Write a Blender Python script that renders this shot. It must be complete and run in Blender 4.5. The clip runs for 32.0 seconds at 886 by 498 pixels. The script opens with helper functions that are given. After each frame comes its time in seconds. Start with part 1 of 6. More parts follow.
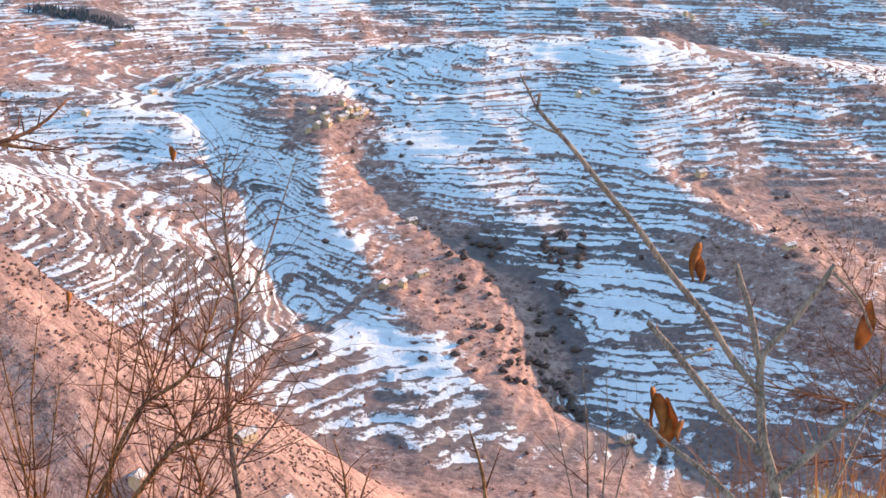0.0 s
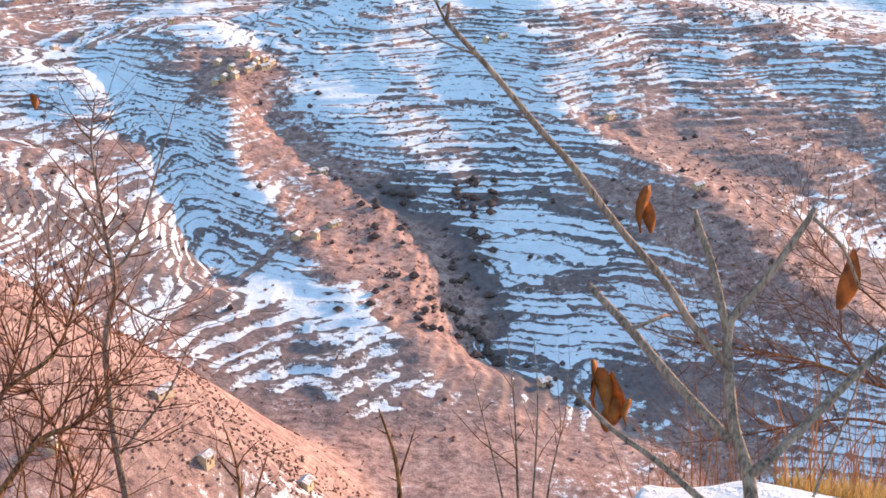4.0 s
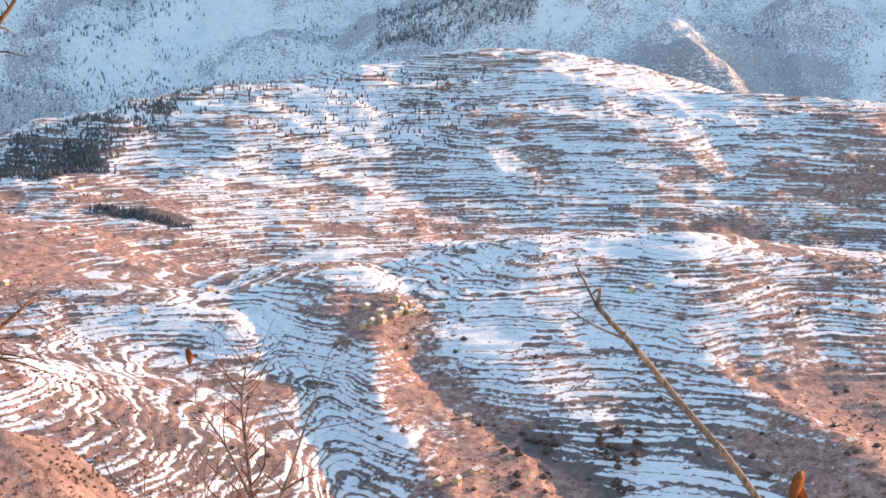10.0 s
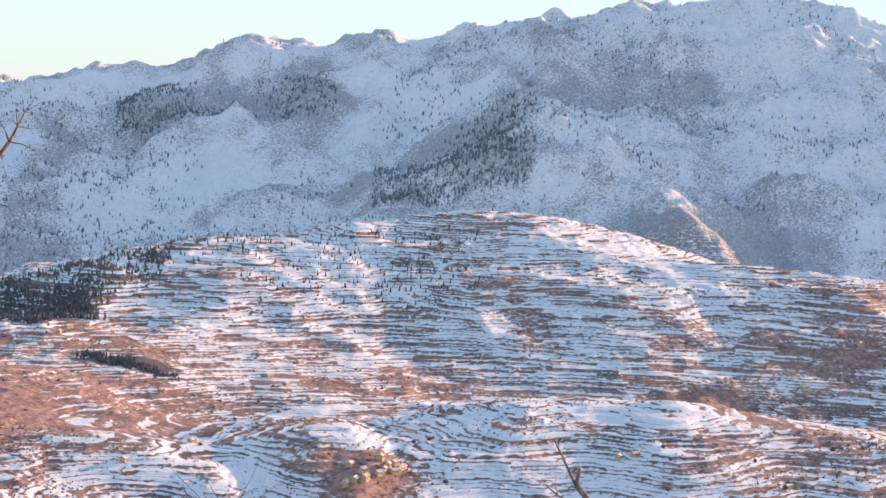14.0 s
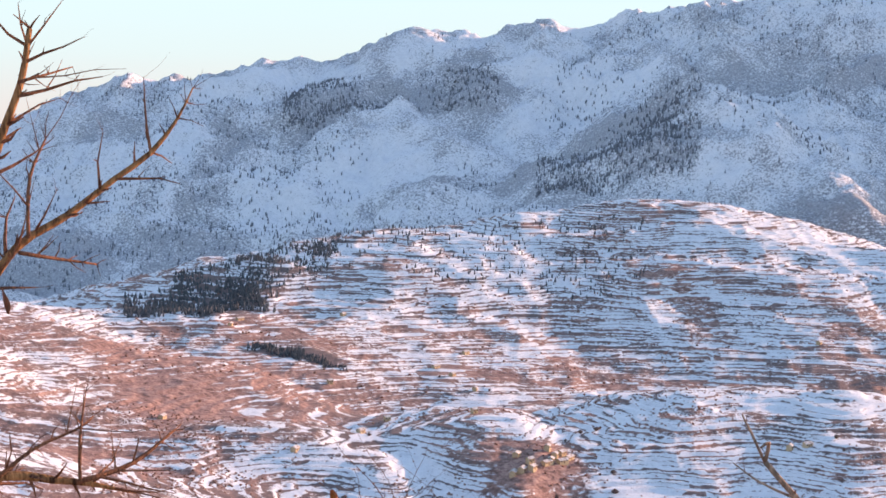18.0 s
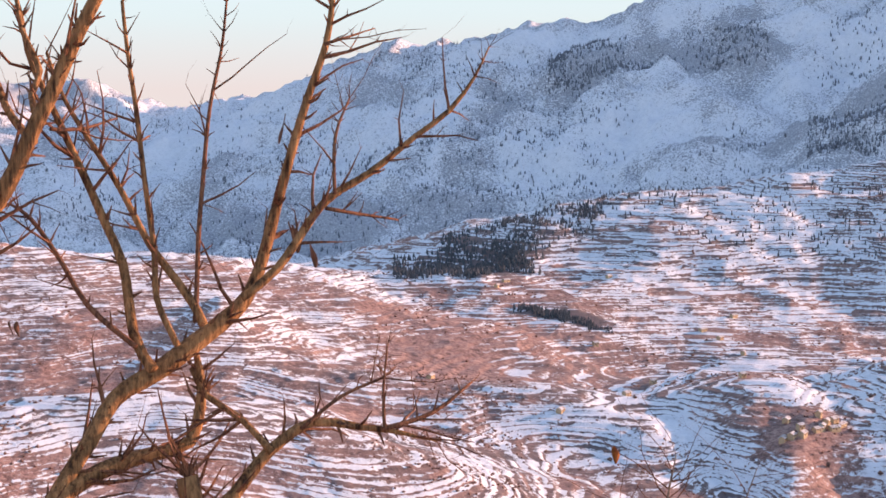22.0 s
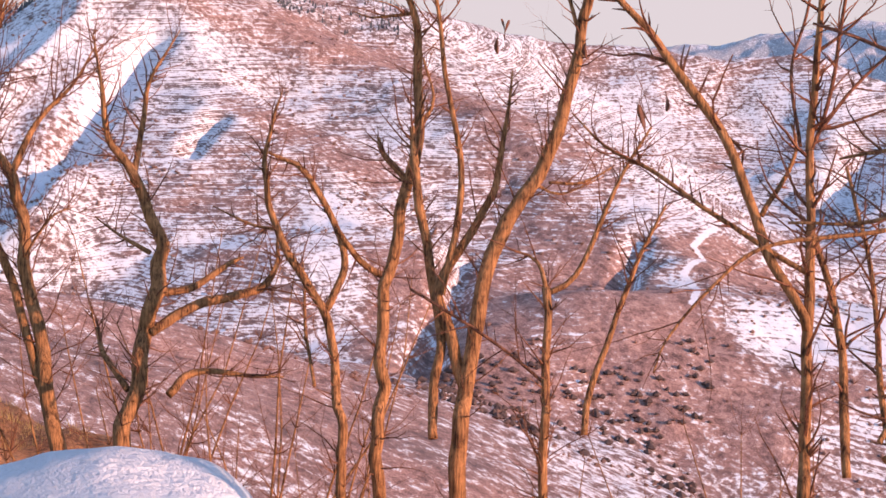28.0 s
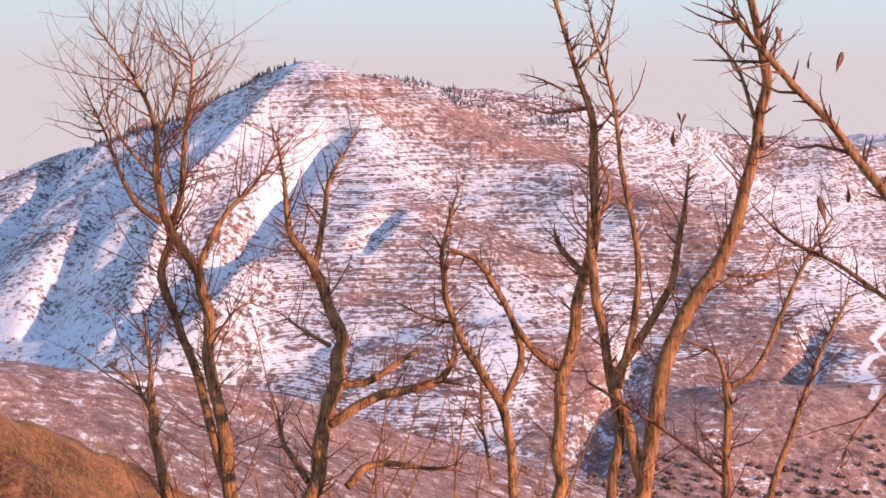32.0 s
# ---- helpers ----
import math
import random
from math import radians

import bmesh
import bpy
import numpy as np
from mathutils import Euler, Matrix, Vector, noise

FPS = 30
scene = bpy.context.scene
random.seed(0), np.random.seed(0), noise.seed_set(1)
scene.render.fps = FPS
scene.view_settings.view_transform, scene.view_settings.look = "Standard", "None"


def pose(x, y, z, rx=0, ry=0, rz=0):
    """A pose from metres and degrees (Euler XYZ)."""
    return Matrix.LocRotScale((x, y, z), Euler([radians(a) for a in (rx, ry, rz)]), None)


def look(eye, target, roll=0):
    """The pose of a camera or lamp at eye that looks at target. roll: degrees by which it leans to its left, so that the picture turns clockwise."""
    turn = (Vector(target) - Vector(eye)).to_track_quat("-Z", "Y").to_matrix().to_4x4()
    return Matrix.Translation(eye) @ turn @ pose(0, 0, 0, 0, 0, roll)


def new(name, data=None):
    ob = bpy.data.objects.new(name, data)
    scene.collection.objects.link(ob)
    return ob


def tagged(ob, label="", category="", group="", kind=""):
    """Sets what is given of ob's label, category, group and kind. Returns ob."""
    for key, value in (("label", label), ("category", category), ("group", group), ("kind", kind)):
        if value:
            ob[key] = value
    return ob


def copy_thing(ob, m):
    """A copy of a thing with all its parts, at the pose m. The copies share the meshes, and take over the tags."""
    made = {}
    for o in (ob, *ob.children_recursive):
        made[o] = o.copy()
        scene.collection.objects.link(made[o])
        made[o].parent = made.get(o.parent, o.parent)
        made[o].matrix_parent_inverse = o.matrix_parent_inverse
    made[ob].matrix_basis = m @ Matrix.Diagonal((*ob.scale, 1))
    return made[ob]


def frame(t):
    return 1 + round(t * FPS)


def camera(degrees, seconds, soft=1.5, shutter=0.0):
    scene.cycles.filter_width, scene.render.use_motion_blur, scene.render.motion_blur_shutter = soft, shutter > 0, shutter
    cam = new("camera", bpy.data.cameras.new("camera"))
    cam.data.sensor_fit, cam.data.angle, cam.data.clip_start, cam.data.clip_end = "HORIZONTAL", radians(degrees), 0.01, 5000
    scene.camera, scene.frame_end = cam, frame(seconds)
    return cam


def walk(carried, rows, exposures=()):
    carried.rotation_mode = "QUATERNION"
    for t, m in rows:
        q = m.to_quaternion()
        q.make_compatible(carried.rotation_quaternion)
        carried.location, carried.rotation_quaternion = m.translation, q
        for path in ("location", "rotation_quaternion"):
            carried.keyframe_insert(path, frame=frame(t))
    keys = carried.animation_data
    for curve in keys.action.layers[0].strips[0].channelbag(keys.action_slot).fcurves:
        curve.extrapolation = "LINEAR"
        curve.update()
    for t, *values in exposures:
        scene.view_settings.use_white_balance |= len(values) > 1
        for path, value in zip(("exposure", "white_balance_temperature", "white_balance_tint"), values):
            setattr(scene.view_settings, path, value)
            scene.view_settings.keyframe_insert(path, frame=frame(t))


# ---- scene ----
cam = camera(32.1, 32.0, soft=1.6)
# seconds, x, y, z, tilt, turn, roll
PATH = [
    (0.0, -0.061, -0.572, 1.771, 72.67, -2.79, 0.15),
    (0.5, -0.065, -0.572, 1.770, 72.76, -3.25, 0.48),
    (1.0, -0.013, -0.190, 1.660, 72.62, -4.01, 0.30),
    (1.5, 0.026, 0.332, 1.493, 72.27, -4.47, 0.15),
    (2.0, 0.034, 0.456, 1.453, 72.21, -4.27, -0.01),
    (2.5, 0.035, 0.426, 1.458, 71.67, -4.68, -0.38),
    (3.0, 0.036, 0.358, 1.476, 71.03, -5.76, -0.40),
    (3.5, 0.010, 0.094, 1.567, 70.77, -6.00, -0.45),
    (5.5, 0.000, 0.000, 1.600, 70.71, -7.03, -0.56),
    (6.0, 0.000, 0.000, 1.600, 70.55, -7.05, -0.43),
    (6.5, 0.004, 0.033, 1.578, 70.68, -6.70, -0.84),
    (7.0, 0.003, 0.043, 1.585, 73.05, -5.11, -1.01),
    (7.5, 0.001, 0.045, 1.604, 74.67, -4.32, -0.99),
    (8.0, 0.003, 0.045, 1.613, 76.18, -3.50, -0.74),
    (8.5, 0.003, 0.046, 1.621, 77.16, -2.88, -0.84),
    (9.0, 0.004, 0.047, 1.628, 78.07, -2.20, -0.76),
    (9.5, 0.004, 0.048, 1.636, 78.97, -1.83, -0.68),
    (10.0, -0.002, 0.049, 1.642, 79.95, -0.75, -0.57),
    (10.5, -0.006, 0.052, 1.646, 80.90, 0.08, -0.40),
    (11.0, -0.007, 0.056, 1.648, 82.12, 0.30, 0.03),
    (11.5, -0.004, 0.060, 1.648, 82.87, -0.27, 0.79),
    (12.0, -0.002, 0.065, 1.648, 83.58, 0.07, 0.88),
    (12.5, 0.003, 0.071, 1.654, 84.42, 0.31, 0.92),
    (13.0, 0.009, 0.076, 1.660, 85.38, -0.00, 1.32),
    (13.5, 0.009, 0.076, 1.661, 85.73, -0.34, 1.59),
    (15.5, 0.032, 0.170, 1.612, 86.10, -3.52, 1.50),
    (16.0, 0.014, 0.172, 1.615, 85.75, 1.40, 0.34),
    (16.5, -0.004, 0.172, 1.615, 85.60, 4.51, 0.23),
    (17.0, -0.006, 0.171, 1.614, 85.61, 4.67, 0.49),
    (17.5, -0.004, 0.172, 1.613, 85.71, 4.65, 0.39),
    (18.0, -0.005, 0.174, 1.612, 85.41, 5.04, 0.49),
    (18.5, 0.001, 0.173, 1.612, 85.34, 3.78, 0.72),
    (19.0, 0.014, 0.175, 1.612, 84.99, 1.14, 0.70),
    (19.5, 0.019, 0.180, 1.611, 84.87, 0.54, 0.72),
    (20.0, 0.018, 0.183, 1.609, 84.71, 0.18, 0.95),
    (20.5, 0.002, 0.190, 1.607, 84.54, 2.11, 0.81),
    (21.0, -0.022, 0.189, 1.604, 84.47, 6.20, 0.76),
    (21.5, -0.039, 0.165, 1.601, 84.02, 10.32, 0.18),
    (22.0, -0.056, 0.133, 1.601, 84.00, 14.93, -0.46),
    (22.5, -0.069, 0.094, 1.603, 83.72, 18.15, -0.80),
    (23.0, -0.086, 0.057, 1.601, 83.42, 21.51, -0.87),
    (23.5, -0.110, 0.028, 1.605, 83.23, 25.19, -1.30),
    (24.0, -0.146, 0.010, 1.601, 82.87, 28.46, -1.28),
    (24.5, -0.189, -0.010, 1.581, 81.92, 32.04, -1.51),
    (25.0, -0.208, -0.043, 1.581, 81.95, 37.01, -1.77),
    (25.5, -0.206, -0.061, 1.583, 81.65, 41.73, -1.48),
    (27.5, -0.169, -0.054, 1.586, 80.02, 57.58, 1.51),
    (28.0, -0.118, -0.063, 1.593, 79.94, 62.33, 1.13),
    (28.5, -0.092, -0.083, 1.597, 81.07, 65.00, 1.04),
    (29.0, -0.099, -0.090, 1.597, 81.49, 67.83, 0.50),
    (29.5, -0.115, -0.093, 1.597, 81.65, 69.88, 0.33),
    (30.0, -0.118, -0.098, 1.599, 82.04, 71.74, -0.13),
    (30.5, -0.114, -0.101, 1.602, 83.02, 71.66, -0.11),
    (31.0, -0.107, -0.103, 1.604, 83.48, 70.97, 0.04),
    (31.5, -0.099, -0.102, 1.603, 83.61, 70.25, -0.01),
    (32.0, -0.096, -0.100, 1.599, 83.34, 68.76, 0.02),
]
walk(cam, [(t, pose(x, y, z, rx, 0, rz) @ pose(0, 0, 0, 0, 0, roll)) for t, x, y, z, rx, rz, roll in PATH],
     exposures=[(0, 2.15, 7400, 3), (6, 2.18, 7300, 3), (9, 2.22, 8500, 7), (12, 2.0, 8900, 12), (16, 1.87, 8300, 16), (20, 1.83, 8100, 18), (23, 1.74, 8000, 22), (28, 1.62, 7500, 25), (32, 1.53, 7500, 25)])

# ---- world and sun ----
SUN_AZ, SUN_EL = 55.0, 12.0
world = bpy.data.worlds.new("winter_evening_sky")
scene.world = world
world.use_nodes = True
wn, wl = world.node_tree.nodes, world.node_tree.links
wn.clear()
sky = wn.new("ShaderNodeTexSky")
sky.sky_type, sky.sun_disc = "NISHITA", False
sky.sun_elevation, sky.sun_rotation = radians(SUN_EL), radians(SUN_AZ)
sky.altitude, sky.air_density, sky.dust_density, sky.ozone_density = 600, 1.0, 1.0, 2.5
wb, wo = wn.new("ShaderNodeBackground"), wn.new("ShaderNodeOutputWorld")
wc, wa = wn.new("ShaderNodeTexCoord"), wn.new("ShaderNodeVectorMath")
wa.operation, wa.inputs[1].default_value = "ADD", (0, 0, 0.10)
wl.new(wc.outputs["Generated"], wa.inputs[0])
wl.new(wa.outputs[0], sky.inputs[0])
# pale, faintly pink haze low over the horizon
sep, hz, band = wn.new("ShaderNodeSeparateXYZ"), wn.new("ShaderNodeValToRGB"), wn.new("ShaderNodeValToRGB")
wl.new(wc.outputs["Generated"], sep.inputs[0])
wl.new(sep.outputs[2], hz.inputs[0])
wl.new(sep.outputs[2], band.inputs[0])
hz.color_ramp.elements[0].position, hz.color_ramp.elements[0].color = 0.10, (1, 1, 1, 1)
hz.color_ramp.elements[1].position, hz.color_ramp.elements[1].color = 0.5, (0, 0, 0, 1)
band.color_ramp.elements[0].position, band.color_ramp.elements[0].color = 0.0, (1.34, 1.40, 1.56, 1)
band.color_ramp.elements[1].position, band.color_ramp.elements[1].color = 0.10, (1.15, 1.78, 2.2, 1)
haze = band.color_ramp.elements.new(0.045)
haze.color = (1.20, 1.66, 1.95, 1)
wm = wn.new("ShaderNodeMix")
wm.data_type = "RGBA"
wl.new(hz.outputs[0], wm.inputs[0])
wl.new(sky.outputs[0], wm.inputs[6])
wl.new(band.outputs[0], wm.inputs[7])
wl.new(wm.outputs[2], wb.inputs[0])
wl.new(wb.outputs[0], wo.inputs[0])
wb.inputs[1].default_value = 0.162
sun_data = bpy.data.lights.new("sun", "SUN")
sun_data.energy, sun_data.angle, sun_data.color = 2.15, radians(0.8), (1.0, 0.66, 0.52)
sun_ob = new("sun", sun_data)
sa, se = radians(SUN_AZ), radians(SUN_EL)
sun_ob.matrix_world = look((math.sin(sa) * math.cos(se) * 50, math.cos(sa) * math.cos(se) * 50, math.sin(se) * 50), (0, 0, 0))


# ---- node and mesh helpers ----
def material(name, rough=0.9, spec=0.2):
    m = bpy.data.materials.new(name)
    m.use_nodes = True
    b = m.node_tree.nodes["Principled BSDF"]
    b.inputs["Roughness"].default_value = rough
    b.inputs["Specular IOR Level"].default_value = spec
    return m, m.node_tree.nodes, m.node_tree.links, b


def ramp(nodes, stops):
    r = nodes.new("ShaderNodeValToRGB")
    el = r.color_ramp.elements
    while len(el) < len(stops):
        el.new(0.5)
    for e, (p, c) in zip(el, stops):
        e.position, e.color = p, (*c, 1) if len(c) == 3 else c
    return r


def noise_node(nodes, links, vec, scale, detail=4, rough=0.6):
    n = nodes.new("ShaderNodeTexNoise")
    n.inputs["Scale"].default_value, n.inputs["Detail"].default_value, n.inputs["Roughness"].default_value = scale, detail, rough
    if vec is not None:
        links.new(vec, n.inputs["Vector"])
    return n.outputs["Fac"]


def mathn(nodes, links, op, a, b, clamp=False):
    n = nodes.new("ShaderNodeMath")
    n.operation, n.use_clamp = op, clamp
    for i, v in enumerate((a, b)):
        if isinstance(v, (int, float)):
            n.inputs[i].default_value = v
        else:
            links.new(v, n.inputs[i])
    return n.outputs[0]


def mix(nodes, links, fac, a, b):
    n = nodes.new("ShaderNodeMix")
    n.data_type = "RGBA"
    for i, v in ((0, fac), (6, a), (7, b)):
        if isinstance(v, (int, float)):
            n.inputs[i].default_value = v
        elif isinstance(v, tuple):
            n.inputs[i].default_value = (*v, 1)
        else:
            links.new(v, n.inputs[i])
    return n.outputs[2]


def bump(nodes, links, bsdf, height, strength, dist):
    n = nodes.new("ShaderNodeBump")
    n.inputs["Strength"].default_value, n.inputs["Distance"].default_value = strength, dist
    links.new(height, n.inputs["Height"])
    links.new(n.outputs[0], bsdf.inputs["Normal"])


def mesh(name, verts, faces, mat=None, smooth=False):
    me = bpy.data.meshes.new(name)
    me.from_pydata(verts, [], faces)
    if mat:
        me.materials.append(mat)
    if smooth:
        me.polygons.foreach_set("use_smooth", [True] * len(me.polygons))
    me.update()
    return me


def part(name, me, parent=None, label=""):
    ob = new(name, me)
    if parent:
        ob.parent = parent
    if label:
        ob["label"] = label
    return ob


def at(az, dist, el):
    """A place seen from the eye at that bearing and elevation in degrees, at that ground distance."""
    a = radians(az)
    return (dist * math.sin(a), dist * math.cos(a), 1.6 + dist * math.tan(radians(el)))


# ---- numpy noise ----
def vnoise(x, y, seed):
    xi, yi = np.floor(x), np.floor(y)
    fx, fy = x - xi, y - yi
    fx, fy = fx * fx * (3 - 2 * fx), fy * fy * (3 - 2 * fy)
    xi, yi = xi.astype(np.int64), yi.astype(np.int64)

    def h(i, j):
        n = (i * 374761393 + j * 668265263 + seed * 974634221) & 0xFFFFFFFF
        n = ((n ^ (n >> 13)) * 1274126177) & 0xFFFFFFFF
        return ((n ^ (n >> 16)) & 0xFFFF) / 65535.0

    a = h(xi, yi) * (1 - fx) + h(xi + 1, yi) * fx
    b = h(xi, yi + 1) * (1 - fx) + h(xi + 1, yi + 1) * fx
    return a * (1 - fy) + b * fy


def fbm(x, y, scale, seed, octaves=4, ridged=False):
    out, amp, tot = 0.0, 1.0, 0.0
    for o in range(octaves):
        n = vnoise(x / scale * 2**o + 17.3 * o, y / scale * 2**o - 9.1 * o, seed + o)
        out = out + amp * (1 - np.abs(2 * n - 1) if ridged else n)
        tot += amp
        amp *= 0.5
    return out / tot


def sstep(a, b, x):
    t = np.clip((x - a) / (b - a), 0, 1)
    return t * t * (3 - 2 * t)


# ---- the lie of the land: crest lines as (bearing, distance, elevation), slope, roundness ----
CRESTS = [
    # far snow mountains
    ([(-75, 4700, -3.2), (-60, 4700, -2.8), (-52, 4700, -2.2), (-48, 4700, -1.5), (-44, 4680, -1.0), (-38, 4650, -0.8), (-32, 4600, -0.2), (-28.5, 4600, 0.1), (-26, 4600, -0.7), (-23, 4600, -0.7), (-20.5, 4550, -0.9), (-17, 4500, 1.1), (-11.7, 4500, 2.2), (-8.6, 4500, 1.9)], 0.42, 40),
    ([(-8.6, 4500, 1.9), (-5.9, 4450, 3.3), (-3.0, 4450, 3.2), (-1.5, 4500, 3.9), (1.0, 4500, 3.7), (3.2, 4500, 4.1), (6, 4500, 4.5), (8, 4450, 5.0), (12, 4450, 5.1), (15, 4450, 4.9), (18, 4450, 2.6), (22, 4500, 0.0), (34, 4500, -3)], 0.5, 30),
    ([(4.0, 4450, 4.2), (5.3, 4150, 3.4), (5.6, 3950, 2.0), (5.6, 3700, 0.4), (6.7, 3400, -0.8), (8.6, 3200, -2.0), (10.3, 3050, -2.9)], 0.78, 10),
    ([(7.4, 4200, 3.8), (8.1, 4050, 2.3), (10.6, 3800, 0.4), (12.6, 3550, -0.8), (15.4, 3400, -2.0)], 0.66, 12),
    ([(12, 4400, 5.0), (14, 4050, 2.6), (16.5, 3800, 0.4)], 0.6, 14),
    ([(2.0, 4400, 3.4), (4.16, 3600, 1.4), (5.2, 3420, 0.2), (6.2, 3250, -1.5), (8.6, 3000, -3.6)], 0.68, 10),
    ([(4.3, 3600, 1.35), (0.0, 3500, -0.9), (-5.0, 3350, -2.7), (-9, 3250, -4.3)], 0.45, 30),
    ([(-3, 4400, 3.0), (-5.5, 4000, 0.6), (-9.5, 3700, -1.8), (-12, 3500, -4.0)], 0.42, 60),
    ([(-12, 4450, 2.1), (-14.5, 4000, -0.6), (-16, 3700, -3.2)], 0.42, 60),
    ([(-20, 4500, -0.1), (-22, 4100, -2.0), (-22, 3700, -4.2)], 0.38, 60),
    ([(-32, 4550, 0.2), (-31, 4000, -2.2), (-29, 3500, -4.8)], 0.38, 60),
    # terraced middle hill
    ([(-14.2, 2050, -7.1), (-10.7, 2200, -4.9), (-7.5, 2300, -4.1), (-4, 2400, -3.7), (0.7, 2500, -3.1), (3.4, 2520, -2.75), (8.6, 2400, -4.1), (15, 2300, -4.7), (22, 2200, -6.0), (32, 2200, -7.5)], 0.24, 90),
    ([(1.5, 2500, -2.9), (2.5, 2250, -4.8), (4.0, 2000, -7.8), (5, 1850, -10)], 0.30, 40),
    # long rolling ridge
    ([(-36, 1700, -5.1), (-33.7, 1700, -5.2), (-26.7, 1750, -5.95), (-20, 1800, -7.2), (-13, 1850, -7.2), (-8.6, 1880, -7.4), (-5, 1820, -8.5), (-1, 1750, -10.0)], 0.22, 80),
    # pyramid mountain, its long shoulder and ribs
    ([(-105, 2900, -9), (-96, 2700, -7.5), (-87, 2300, -5.0), (-85, 2200, -4.0), (-82, 1980, -2.9), (-79, 1760, -2.2), (-77.5, 1640, -1.8), (-76, 1500, -0.8), (-74.6, 1400, -0.15), (-73.2, 1395, -0.1)], 0.85, 10),
    ([(-73.2, 1395, -0.1), (-70.5, 1420, -0.85), (-66, 1480, -0.95), (-58.8, 1600, -2.2), (-52.7, 1650, -2.75), (-49.6, 1650, -2.9), (-45.5, 1620, -4.2), (-41, 1600, -5.3), (-36, 1550, -7.5)], 0.43, 14),
    ([(-72.3, 1380, -0.4), (-73, 1290, -2.0), (-76, 1080, -6.0), (-77.5, 960, -8.4)], 0.8, 8),
    ([(-73.6, 1395, -0.1), (-75.2, 1300, -1.5), (-79, 1120, -5.7), (-81.3, 980, -9.9)], 0.95, 4),
    ([(-76.5, 1550, -1.0), (-78, 1600, -3.0), (-81.5, 1600, -5.9), (-85, 1600, -8.9)], 0.95, 4),
    ([(-79.5, 1790, -1.9), (-82, 1850, -4.6), (-87, 1950, -7.8)], 0.9, 4),
    ([(-71, 1420, -0.7), (-66.5, 1330, -2.4), (-62.5, 1220, -4.2), (-58.5, 1100, -7.0), (-54.5, 980, -10.2)], 0.42, 22),
    ([(-72.5, 1395, -0.3), (-70.5, 1180, -4.4), (-67.5, 960, -9.0), (-64.5, 780, -14.6)], 0.42, 60),
    ([(-49, 1640, -2.9), (-47.5, 1430, -6.0), (-46, 1250, -8.6)], 0.42, 25),
    # folds of the western valley
    ([(-38.3, 1450, -6.9), (-38.8, 1330, -8.5), (-40, 1190, -10.1)], 0.62, 8),
    ([(-23, 1500, -7.5), (-24.3, 1370, -9.0), (-26, 1270, -10.5)], 0.55, 8),
    # near spur below the trees
    ([(-66, 690, -18.5), (-61, 800, -13.4), (-56, 880, -11.5), (-50, 920, -11.5), (-43.6, 960, -11.45), (-36, 1000, -11.4), (-30, 1040, -11.2), (-25.6, 1060, -11.1), (-21, 1030, -12.6), (-15, 960, -15.5)], 0.34, 30),
    ([(-95, 520, -8.5), (-88, 540, -10.2), (-85, 560, -10.7), (-80.4, 600, -11.2), (-75, 620, -14.5), (-70, 640, -18)], 0.36, 20),
    # snow hill across the valley, its spurs
    ([(-22, 1330, -11.0), (-13.4, 1330, -11.2), (-6.6, 1330, -11.5), (-5.1, 1340, -10.95), (-3.8, 1345, -10.75), (-2.4, 1345, -11.0), (-1.2, 1340, -11.35), (0.6, 1340, -11.35), (1.4, 1350, -10.8), (4, 1390, -9.95), (6.5, 1420, -9.6), (11, 1430, -9.75), (15.2, 1420, -10.1), (22, 1390, -11.0), (34, 1350, -12)], 0.235, 40),
    # brown middle spur and the fan at its foot
    ([(-2.4, 1335, -11.2), (-1.7, 1235, -12.4), (-1.6, 1140, -14.2), (-1.1, 1060, -15.9), (0.1, 990, -17.7), (1.4, 920, -19.8), (3.0, 865, -21.7), (4.8, 830, -22.9)], 0.50, 9),
    ([(1.0, 870, -21.5), (2.4, 790, -24.0), (3.0, 720, -26.4)], 0.22, 60),
    # right-hand spur above the bowl
    ([(9.7, 1420, -9.7), (9.8, 1290, -11.3), (10.3, 1180, -13.5), (11.2, 1125, -14.7), (13.3, 1085, -15.6), (15.4, 1035, -16.7), (17.2, 985, -18.0), (19.5, 930, -19.8), (24, 880, -21.5)], 0.40, 14),
    # white spur, lit from the east
    ([(-11, 1320, -11.3), (-8.6, 1240, -12.4), (-8.0, 1160, -13.9), (-8.8, 1090, -15.6), (-10, 1000, -18.0)], 0.30, 20),
    # near spur by the village
    ([(-28, 500, -22), (-20, 560, -18.0), (-16.5, 595, -15.9), (-14.4, 612, -16.3), (-12.6, 625, -17.4), (-10.6, 640, -18.9), (-9, 650, -20.8), (-7.2, 655, -22.6), (-5.6, 660, -24.6), (-4.3, 665, -27.2)], 1.0, 10),
]


